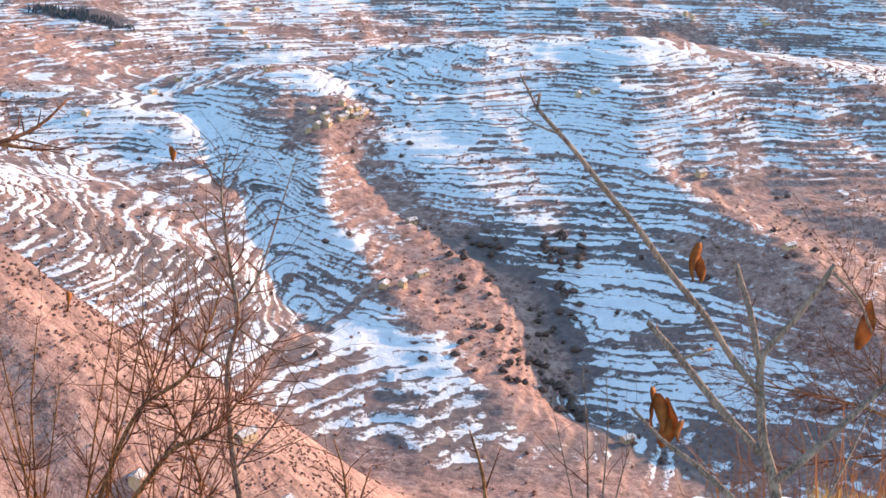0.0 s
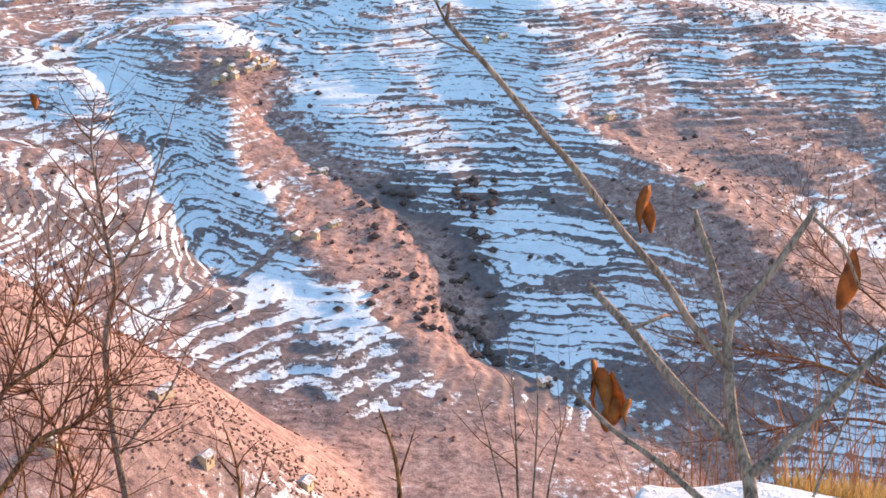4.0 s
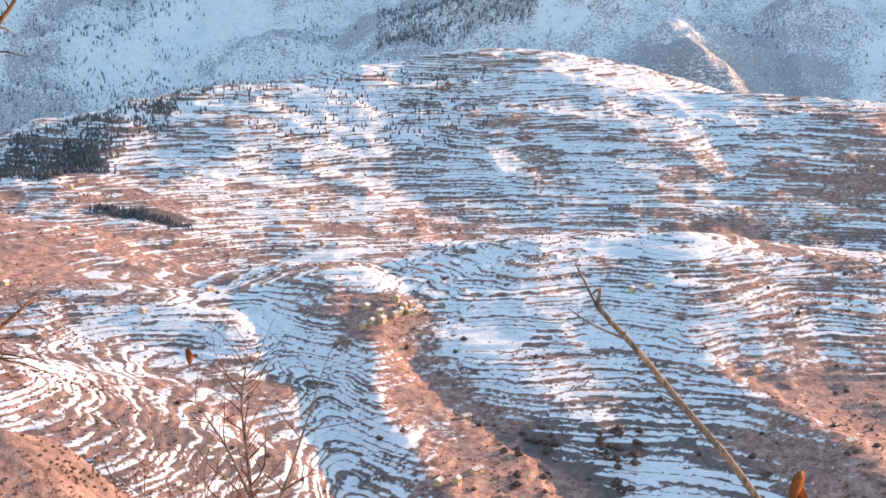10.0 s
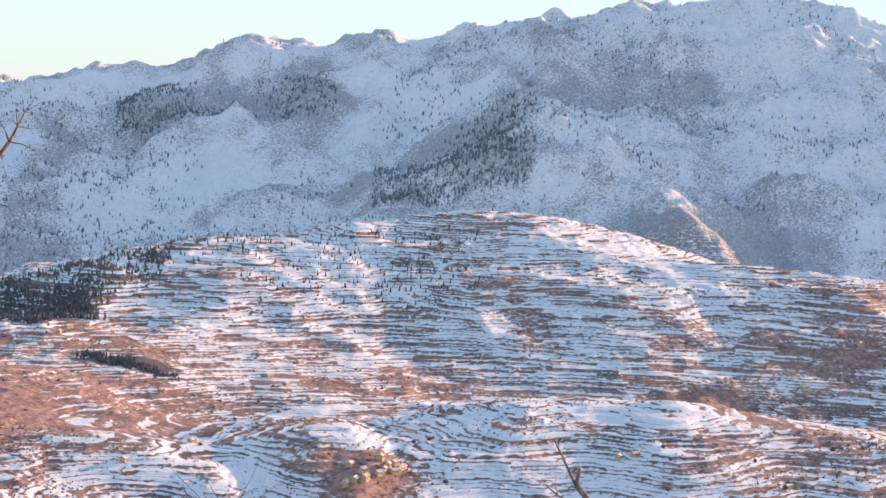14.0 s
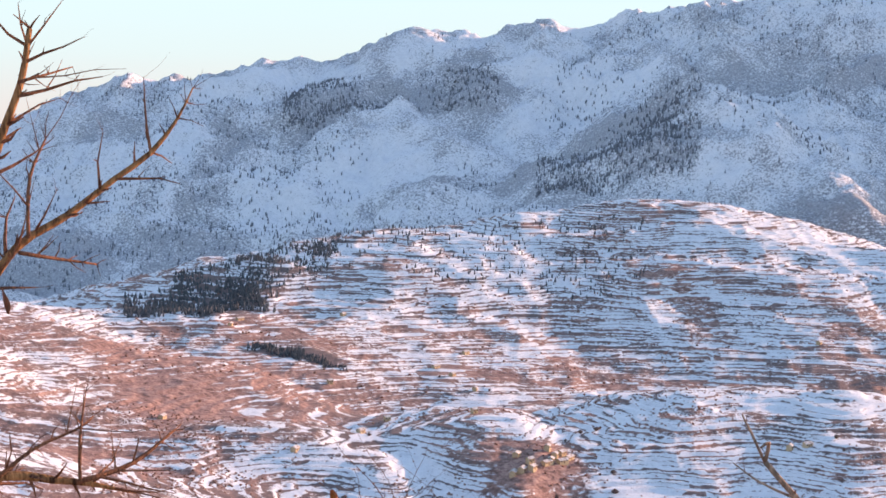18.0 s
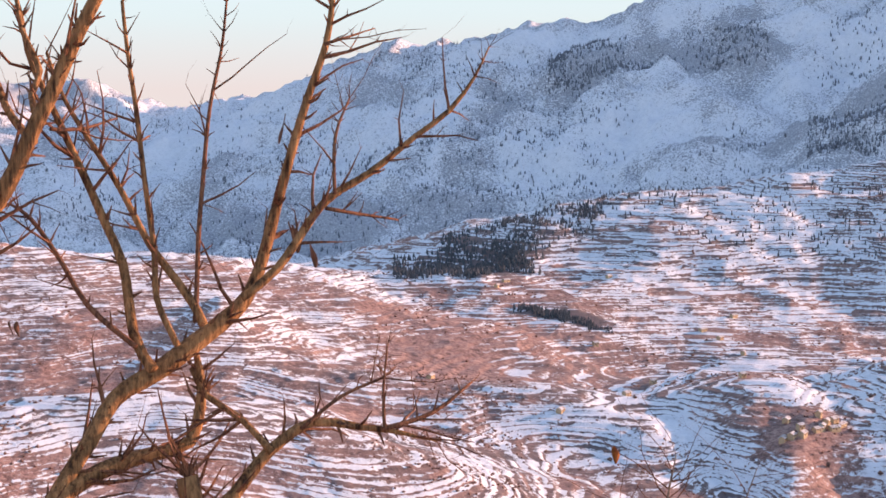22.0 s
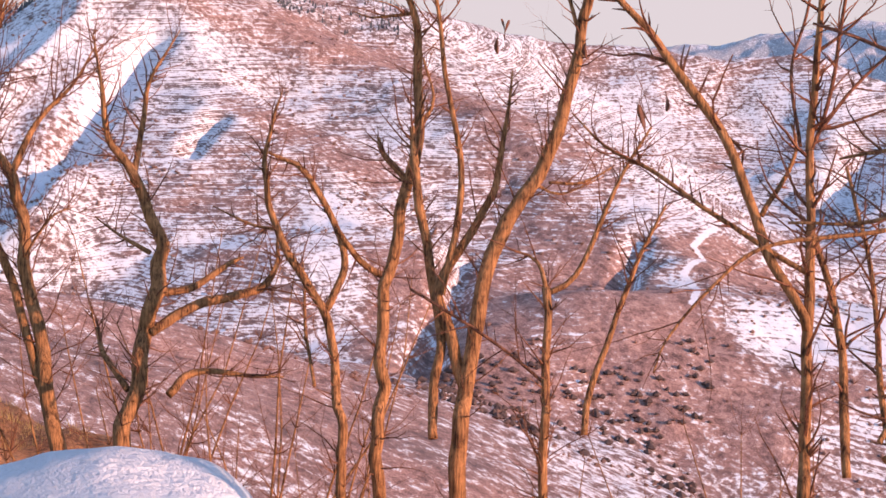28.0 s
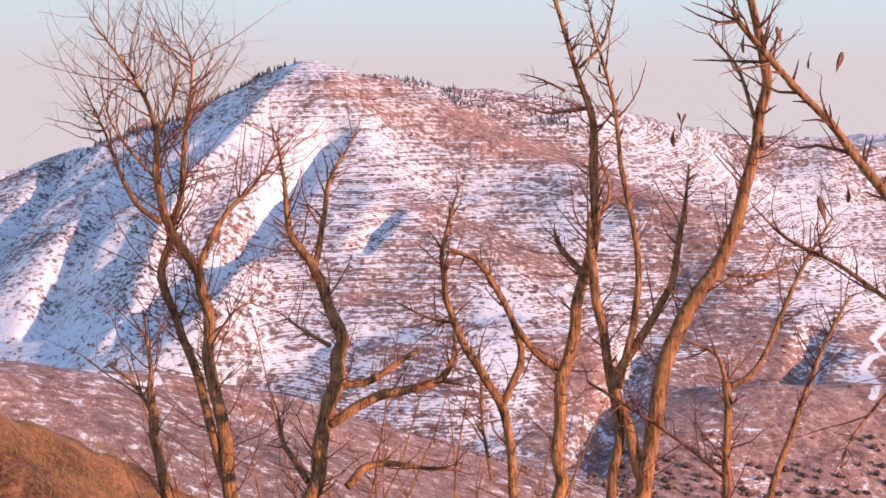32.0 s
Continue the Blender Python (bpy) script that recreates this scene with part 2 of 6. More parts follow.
# gullies: (bearing, distance) lines, width, depth
GULLIES = [([(0.1, 1150), (2.5, 1075), (4.2, 1036), (5.8, 995), (6.9, 940), (7.4, 890), (8.3, 850)], 24, 11), ([(-6.6, 1290), (-5.2, 1185), (-3.8, 1110), (-3.2, 1015), (-2.9, 900)], 20, 8),
           ([(-73.1, 1265), (-74.8, 1170), (-76.1, 1095), (-77.4, 1020), (-78.6, 960)], 16, 24), ([(-61.4, 960), (-61.9, 878), (-62.9, 788), (-63.5, 720)], 11, 14),
           ([(-78.3, 1400), (-80.2, 1280), (-82.2, 1150), (-83.5, 1050)], 13, 16), ([(-81, 1600), (-82.8, 1400), (-84.8, 1250), (-86.2, 1120)], 13, 16), ([(-70.8, 1120), (-71.8, 1060)], 8, 8), ([(-47, 1480), (-47.5, 1330)], 20, 20), ([(-55, 1000), (-56, 900)], 9, 8)]


def land(x, y):
    """Height of the ground without its fine steps, as arrays."""
    k, base = 9.0, -420.0
    r = np.hypot(x, y)
    az = np.degrees(np.arctan2(x, y))
    warp = np.clip((r - 250) / 400, 0, 1)
    wx = x + (fbm(x, y, 160, 11, 3) - 0.5) * 60 * warp
    wy = y + (fbm(x, y, 160, 21, 3) - 0.5) * 60 * warp
    floor = base + 26 * fbm(x, y, 300, 5, 3) + np.clip(r - 1500, 0, 3500) * 0.03
    acc = np.exp((floor + 450) / k)
    for line, slope, rnd in CRESTS:
        p = [at(*c) for c in line]
        bearings, reach = [c[0] for c in line], 60 if min(c[1] for c in line) < 1200 else 40
        by_crest = (az > min(bearings) - reach) & (az < max(bearings) + reach)
        cx, cy = wx[by_crest], wy[by_crest]
        best = np.full(cx.shape, -449.0)
        for (ax, ay, ah), (bx, by, bh) in zip(p, p[1:]):
            dx, dy = bx - ax, by - ay
            s = np.clip(((cx - ax) * dx + (cy - ay) * dy) / (dx * dx + dy * dy), 0, 1)
            d = np.hypot(cx - ax - s * dx, cy - ay - s * dy)
            np.maximum(best, ah + s * (bh - ah) - slope * (np.sqrt(d * d + rnd * rnd) - rnd), out=best)
        acc[by_crest] += np.exp((best + 450) / k)
    z = k * np.log(acc) - 450
    # gullies and ribs
    for line, width, depth in GULLIES:
        p = [at(a, d, 0) for a, d in line]
        best = np.full(x.shape, 1e9)
        for (ax, ay, _), (bx, by, _) in zip(p, p[1:]):
            dx, dy = bx - ax, by - ay
            s = np.clip(((x - ax) * dx + (y - ay) * dy) / (dx * dx + dy * dy), 0, 1)
            np.minimum(best, np.hypot(x - ax - s * dx, y - ay - s * dy), out=best)
        z = z - depth * np.exp(-(best / width) ** 2)
    big = np.clip((r - 500) / 2500, 0, 1)
    z = z + (fbm(x, y, 170, 31, 4, True) - 0.62) * ((10 + 22 * big) * warp + 46 * sstep(2600, 3200, r) * (1 - 0.7 * sstep(-22, -36, az))) + (fbm(x, y, 240, 36, 5, True) - 0.62) * 84 * sstep(2700, 3300, r) * (1 - 0.7 * sstep(-22, -36, az))
    z = z + (fbm(x, y, 520, 41, 3, True) - 0.6) * 50 * sstep(2800, 3600, r) * (1 - 0.7 * sstep(-22, -36, az))
    z = z + (fbm(x, y, 24, 46, 3) - 0.5) * 2.2 * warp
    # the slope that the camera stands on
    left = sstep(-64, -75, az) * sstep(-140, -110, az)
    edge = 2.1 + 0.4 * sstep(-20, -40, az) + 0.85 * sstep(11.5, 14.5, az) + 2.2 * left
    drop = np.tan(np.radians(37))
    near = -drop * np.maximum(r - edge, 0)
    soft = np.maximum(r - edge, 0)
    near = -drop * soft * soft / (soft + 0.8 - 0.6 * sstep(5, 11, az))
    crest = 0.85 + 0.105 * np.clip(az + 87, -20, 16)
    bank = -1.9 * sstep(4.7, 6.6, r) + (1.9 - crest) * sstep(6.6, 11.5, r) - drop * np.maximum(r - 12.5, 0)
    near = near * (1 - left) + bank * left
    behind = sstep(95, 125, np.abs(az)) * np.where(az > 0, 1, sstep(-100, -130, az))
    near = near * (1 - behind) + behind * (-0.02 * r - 0.33 * np.maximum(r - 25, 0))
    near = near + 0.060 * sstep(8, 16, az) * sstep(60, 40, az) * sstep(6, 3, r) + 0.11 * (fbm(x, y, 0.35, 57, 3) - 0.5) * sstep(12, 6, r) + (0.7 * (fbm(x, y, 1.1, 58, 4) - 0.5) + 0.28 * (fbm(x, y, 0.4, 59, 3) - 0.5)) * left * sstep(5, 7, r)
    near = near + 0.07 * left * sstep(5.6, 5.0, r)
    near = near + 0.22 * (fbm(x, y, 1.6, 51, 4) - 0.5) * np.clip(r / 4, 0.25, 1)
    return np.where(r < 320, np.maximum(near, z - 1e4 * (r < 250)), np.maximum(z, near))


def steps(x, y, z):
    """Field terraces: height with steps, and the number of the step at each place, as a running value."""
    r = np.hypot(x, y)
    az = np.degrees(np.arctan2(x, y))
    h = 3.1 + 1.3 * sstep(1500, 2000, r) + 3.0 * sstep(2800, 3400, r) - 0.8 * sstep(-15, -27, az) * sstep(1700, 1400, r) - 0.8 * sstep(-42, -56, az)
    u = (z + 150 + 4 * (fbm(x, y, 75, 61, 3) - 0.5) + 8 * (fbm(x, y, 240, 71, 2) - 0.5)) / h
    f = u - np.floor(u)
    lift = (sstep(0.55, 0.95, f) - f) * h
    amount = 0.8 * sstep(690, 800, r) * (1 - 0.9 * sstep(2800, 3200, r)) * (1 - 0.97 * sstep(-40, -52, az)) * (1 - sstep(-74, -76.5, az) * sstep(850, 950, r)) * 0.8
    return z + lift * amount, u


# ---- ground sheet ----
def ground_grid():
    fine = np.arange(-90.0, 26.01, 0.082)
    azs = np.concatenate([np.arange(-180, -90, 3.0), fine, np.arange(27, 180, 3.0)])
    rs = np.concatenate([np.array([0.01, 0.2, 0.4]), np.geomspace(0.6, 30, 105)[:-1], np.geomspace(30, 500, 40)[:-1], np.linspace(500, 700, 46)[:-1], np.linspace(700, 1450, 235)[:-1],
                         np.linspace(1450, 2600, 240)[:-1], np.linspace(2600, 4700, 190)[:-1], np.linspace(4700, 4990, 8)])
    A, Rr = np.meshgrid(np.radians(azs), rs)
    x, y = Rr * np.sin(A), Rr * np.cos(A)
    z0 = land(x, y)
    z, u = steps(x, y, z0)
    rows, cols = x.shape
    i = np.arange(rows - 1)[:, None] * cols + np.arange(cols)[None, :]
    j = np.arange(rows - 1)[:, None] * cols + (np.arange(cols)[None, :] + 1) % cols
    quads = np.stack([i, j, j + cols, i + cols], -1).reshape(-1, 4)
    co = np.stack([x, y, z], -1).reshape(-1, 3)
    me = bpy.data.meshes.new("ground")
    me.vertices.add(len(co))
    me.vertices.foreach_set("co", co.astype(np.float32).ravel())
    me.loops.add(quads.size)
    me.loops.foreach_set("vertex_index", quads.astype(np.int32).ravel())
    me.polygons.add(len(quads))
    me.polygons.foreach_set("loop_start", np.arange(0, quads.size, 4, dtype=np.int32))
    me.polygons.foreach_set("use_smooth", np.ones(len(quads), dtype=bool))
    me.update()
    return me, x, y, z0, z, u


# belts of ground cover: (bearing, distance) lines, width in metres, strength
BROWN = [
    ([(-1.35, 1190), (-0.2, 1130), (1.2, 1060), (2.8, 1000), (3.8, 946), (4.2, 890)], 44, 0.95), ([(3.7, 991), (4.7, 922), (6.0, 868), (7.1, 814)], 32, 0.95), ([(-3.9, 1271), (-1.8, 1215), (-0.7, 1240)], 34, 0.6),
    ([(11.4, 1223), (13.2, 1160), (15.3, 1127), (17.4, 1100)], 48, 0.8), ([(14.5, 1060), (16.4, 1009), (18.3, 958), (23, 930)], 55, 0.95), ([(14.5, 1330), (19, 1280), (24, 1200)], 70, 0.55), ([(17, 1180), (24, 1080)], 60, 0.5), ([(13.3, 1420), (16, 1400), (24, 1390)], 60, 0.34), ([(11.6, 1290), (14, 1250)], 30, 0.3),
    ([(-20, 560), (-16, 590), (-10.6, 625), (-6, 655), (-3.5, 690)], 80, 0.8), ([(-8, 500), (-4, 520), (0, 660), (5, 680)], 50, 0.5), ([(9.7, 770), (14, 790), (19, 840)], 55, 0.5), ([(8, 700), (16, 730)], 60, 0.5),
    ([(2.6, 2180), (3.9, 2030), (5.4, 1850)], 30, 0.5), ([(11.5, 1960), (14, 1850), (18, 1950)], 120, 0.5), ([(14.5, 2200), (18, 2100)], 120, 0.45), ([(1.3, 2420), (2.5, 2430)], 45, 0.25),
    ([(-15.3, 1490), (-13.5, 1400)], 55, 0.45), ([(-2.9, 1730), (1.4, 1734), (6, 1750), (12, 1760)], 45, 0.4), ([(-14, 1780), (-8, 1830)], 70, 0.32), ([(-15, 1580), (-9, 1640), (-2, 1690)], 110, 0.24),
    ([(-13.5, 1240), (-17, 1180)], 50, 0.3), ([(-12, 1070), (-9, 1130)], 26, 0.35), ([(-8, 1060), (-5.5, 1110)], 18, 0.35), ([(-16, 1380), (-8, 1400), (0, 1500), (8, 1600)], 50, 0.26),
]
BROWN_WEST = [
    ([(-52.4, 1014), (-51.6, 940)], 35, 0.4), ([(-62.5, 1220), (-58, 1000), (-55.5, 850), (-54, 740)], 22, 0.45), ([(-48.5, 800), (-46.5, 870)], 22, 0.6),
    ([(-71.5, 1340), (-66.7, 1345), (-63, 1317), (-60, 1200), (-57, 1080)], 38, 0.42), ([(-72, 1000), (-70.5, 940), (-65, 900)], 90, 0.14),
    ([(-61, 900), (-60, 800), (-62, 740)], 50, 0.32), ([(-76, 610), (-80, 570), (-85, 545), (-92, 530)], 110, 0.5), ([(-69.5, 1150), (-65, 1060)], 18, 0.4),
    ([(-40, 1390), (-33, 1300), (-27, 1377)], 55, 0.4), ([(-36, 960), (-30, 900), (-24, 920)], 60, 0.35), ([(-54, 900), (-52, 820), (-50, 740)], 18, 0.5), ([(-34, 930), (-26, 980), (-18, 1000)], 110, 0.24), ([(-34, 1550), (-26, 1500), (-19, 1550)], 190, 0.32), ([(-30, 1180), (-22, 1250), (-16, 1300)], 130, 0.30),
]
WHITE = [
    ([(-73.1, 1265), (-74.8, 1170), (-76.1, 1095), (-77.4, 1020)], 15, 0.5), ([(-61.4, 960), (-61.9, 878), (-62.9, 788)], 13, 0.5),
    ([(-6.6, 1298), (-5.0, 1202), (-2.9, 1140)], 24, 0.55), ([(-13.2, 1232), (-10.2, 1214), (-7.6, 1250)], 55, 0.28), ([(1.7, 1289), (4.7, 1250), (7.9, 1229)], 75, 0.34), ([(2.5, 1145), (6.8, 1118)], 40, 0.2),
    ([(2, 1360), (8, 1400), (13, 1375)], 34, 0.45), ([(0.3, 904), (1.6, 870), (2.8, 829)], 18, 0.55), ([(-4.8, 871), (-5.2, 835)], 20, 0.45), ([(9.5, 985), (11, 960)], 22, 0.4), ([(8.8, 1000), (11.5, 1010)], 14, 0.35),
    ([(11.9, 930), (9, 880)], 60, 0.24), ([(-49.2, 878), (-45, 905)], 42, 0.6), ([(-82, 1134), (-81, 1300), (-83, 998)], 140, 0.28),
    ([(-71.6, 1204), (-75.8, 1165), (-72, 1340)], 110, 0.06), ([(-66.2, 780), (-66.3, 1000)], 16, 0.5), ([(-4, 2200), (0, 2250), (7, 2200)], 200, 0.2),
    ([(-33, 1000), (-29, 1030), (-26, 1040)], 40, 0.35), ([(-50, 1500), (-54, 1540)], 70, 0.3),
]
# dark earth, growth and woods, plus gully and bowl shade put in as colour
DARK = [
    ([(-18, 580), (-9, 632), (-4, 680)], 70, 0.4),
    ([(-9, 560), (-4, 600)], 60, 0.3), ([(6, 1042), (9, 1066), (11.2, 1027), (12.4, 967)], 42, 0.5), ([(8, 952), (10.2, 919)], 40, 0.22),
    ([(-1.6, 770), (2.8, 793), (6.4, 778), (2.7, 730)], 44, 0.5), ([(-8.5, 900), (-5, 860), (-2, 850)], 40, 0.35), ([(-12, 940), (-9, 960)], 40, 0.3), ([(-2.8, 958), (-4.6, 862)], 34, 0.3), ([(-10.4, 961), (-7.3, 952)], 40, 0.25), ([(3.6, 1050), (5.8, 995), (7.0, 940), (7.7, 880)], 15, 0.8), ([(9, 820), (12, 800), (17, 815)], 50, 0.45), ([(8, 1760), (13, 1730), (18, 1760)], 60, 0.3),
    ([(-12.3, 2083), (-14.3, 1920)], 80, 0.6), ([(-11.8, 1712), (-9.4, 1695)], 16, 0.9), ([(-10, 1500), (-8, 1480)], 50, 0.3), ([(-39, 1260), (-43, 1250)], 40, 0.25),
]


# far woods, with shade of left-hand faces and valleys put into the cover
FAR_WOOD_SHADE = [
    ([(-60, 4500), (-48, 4450), (-36, 4400), (-30, 4350)], 260, 0.45), ([(-45, 3700), (-36, 3600), (-27, 3500)], 130, 0.4),
    ([(3.9, 3562), (2.3, 3640), (0.2, 3680), (-1.4, 3520)], 70, 0.9), ([(4.3, 3393), (3, 3316), (1.3, 3337), (-1.2, 3316)], 60, 0.7), ([(-12.6, 3960), (-13.2, 3840), (-13.8, 3640), (-14.4, 3548)], 60, 0.85),
    ([(-10.5, 4030), (-7.3, 4130), (-3.2, 4046)], 70, 0.7), ([(-2.4, 4424), (2.2, 4380), (5, 4300)], 60, 0.7), ([(8.2, 3029), (10.7, 3000), (13.7, 3150)], 120, 0.9), ([(11.1, 3898), (10.4, 3980)], 50, 0.7),
    ([(12.6, 3421), (14.7, 3330), (10.7, 3281)], 90, 0.6), ([(-17, 3300), (-13, 3250), (-10, 3200)], 120, 0.7), ([(-31.4, 4450), (-28, 4500)], 80, 0.6), ([(-21, 3428), (-19, 3300), (-23, 3440)], 100, 0.8), ([(-8, 3400), (-5, 3480), (-2, 3420)], 60, 0.5),
]
FAR_SNOW = [
    ([(-12.5, 3611), (-10, 3674), (-7, 3653)], 120, 0.5), ([(-2.9, 3828), (-0.6, 3940), (1.2, 3947)], 60, 0.5), ([(0.9, 3309), (4.5, 3232), (3.4, 3232)], 55, 0.6), ([(-2.7, 4144), (-0.2, 4095), (1.6, 3975)], 45, 0.6),
    ([(-6, 4312), (-4, 4361)], 60, 0.6), ([(-14.2, 4280), (-11.5, 4300), (-9, 4330)], 60, 0.5), ([(-31, 4123), (-21, 4046), (-16, 3950)], 110, 0.35), ([(-28.5, 3695), (-25, 3700)], 90, 0.4), ([(6.2, 3480), (7.5, 3280)], 45, 0.4), ([(9.5, 4200), (9.8, 4020)], 30, 0.6),
]


# trodden snow paths and earth roads
SNOW_PATHS = [([(-52.2, 1065), (-53.0, 1010), (-52.5, 985), (-53.3, 950), (-52.7, 915), (-52.9, 880)], 1.7, 0.8), ([(-82, 585), (-80.3, 575), (-79.4, 590), (-79.8, 610)], 1.3, 0.8)]
ROADS = [([(-5.0, 800), (-3.9, 848), (-2.8, 880), (-1.5, 911), (0.3, 955), (2.0, 986), (3.0, 1018), (3.6, 1044)], 2.6, 1.0), ([(-5.6, 558), (-2.3, 587), (-0.2, 598), (1.8, 620), (3.9, 658)], 2.0, 1.0)]


def belts(x, y, lines):
    out = np.zeros(x.shape)
    for line, width, strength in lines:
        p = [at(a, d, 0) for a, d in line]
        best = np.full(x.shape, 1e9)
        for (ax, ay, _), (bx, by, _) in zip(p, p[1:]):
            dx, dy = bx - ax, by - ay
            s = np.clip(((x - ax) * dx + (y - ay) * dy) / (dx * dx + dy * dy), 0, 1)
            np.minimum(best, np.hypot(x - ax - s * dx, y - ay - s * dy), out=best)
        out += strength * sstep(1.5, 0.5, best / width)
    return out


def cover(x, y):
    """Snow, brown scrub and step strength on the ground, as fields."""
    r = np.hypot(x, y)
    az = np.degrees(np.arctan2(x, y))
    wx, wy = x + 50 * (fbm(x, y, 60, 82, 3) - 0.5), y + 50 * (fbm(x, y, 60, 86, 3) - 0.5)
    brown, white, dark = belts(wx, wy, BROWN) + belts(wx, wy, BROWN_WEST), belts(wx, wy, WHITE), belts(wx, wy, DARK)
    patch = fbm(x, y, 130, 81, 4) - 0.5
    trod, road = belts(x, y, SNOW_PATHS), belts(x, y, ROADS)
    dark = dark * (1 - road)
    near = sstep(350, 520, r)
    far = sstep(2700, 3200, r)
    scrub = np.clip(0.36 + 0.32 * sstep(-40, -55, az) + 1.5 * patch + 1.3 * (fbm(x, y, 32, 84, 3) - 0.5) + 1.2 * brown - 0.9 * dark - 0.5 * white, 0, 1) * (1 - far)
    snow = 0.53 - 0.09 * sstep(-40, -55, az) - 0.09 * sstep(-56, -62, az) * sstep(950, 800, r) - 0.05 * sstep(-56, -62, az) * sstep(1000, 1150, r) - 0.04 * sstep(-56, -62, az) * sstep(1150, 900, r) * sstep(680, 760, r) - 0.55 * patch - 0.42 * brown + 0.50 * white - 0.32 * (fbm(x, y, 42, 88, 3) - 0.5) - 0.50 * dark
    fx, fy = x + 170 * (fbm(x, y, 190, 101, 4) - 0.5), y + 170 * (fbm(x, y, 190, 105, 4) - 0.5)
    snow = snow - 0.10 * sstep(2, -8, az) * sstep(1850, 1600, r) * sstep(-40, -30, az) * sstep(800, 950, r)
    snow = snow * (1 - far) + far * (0.61 + 0.9 * (fbm(x, y, 300, 95, 4) - 0.5) + 0.7 * (fbm(x, y, 55, 97, 3) - 0.5) - 0.42 * belts(fx, fy, FAR_WOOD_SHADE) + 0.42 * belts(fx, fy, FAR_SNOW))
    soil = sstep(60, 30, r)
    ledge = np.maximum(sstep(10, 13, az + 3 * (fbm(x, y, 0.6, 8, 2) - 0.5)) * sstep(3.25, 3.0, r + 0.5 * (fbm(x, y, 0.5, 7, 3) - 0.5)), sstep(-82, -79.5, az) * sstep(-68.5, -72.5, az) * sstep(5.3, 4.9, r + 0.5 * (fbm(x, y, 0.5, 7, 3) - 0.5)))
    ledge = np.maximum(ledge, sstep(2.3, 1.9, r + 0.9 * (fbm(x, y, 0.7, 6, 3) - 0.5)))
    snow = snow * (1 - soil) + soil * (1.5 * ledge - 0.4 + 0.55 * sstep(0.6, 0.66, fbm(x, y, 1.3, 9, 3)) * sstep(-78, -81, az) * sstep(7.5, 6, r))
    scrub = scrub * (1 - soil) + soil
    snow = snow + 1.6 * trod - 1.6 * road
    scrub = np.clip(scrub + 0.8 * road, 0, 1)
    tread = 0.36 * np.clip(0.2 + 1.6 * fbm(x, y, 75, 93, 3), 0.4, 1.35) * near * sstep(690, 780, r) * (1 - far) * (1 - 0.5 * sstep(-34, -50, az)) * (1 - 0.85 * sstep(-74, -76.5, az) * sstep(850, 950, r)) * (1 - 0.55 * np.clip(brown, 0, 1))
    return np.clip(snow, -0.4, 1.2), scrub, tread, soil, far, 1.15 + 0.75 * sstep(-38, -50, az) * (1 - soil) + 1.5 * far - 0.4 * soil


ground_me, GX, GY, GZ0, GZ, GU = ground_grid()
for nm, val in zip(("snow", "scrub", "tread", "soil", "far_haze", "fleck", "level"), (*cover(GX, GY), GU)):
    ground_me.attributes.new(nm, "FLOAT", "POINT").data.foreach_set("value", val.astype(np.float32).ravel())


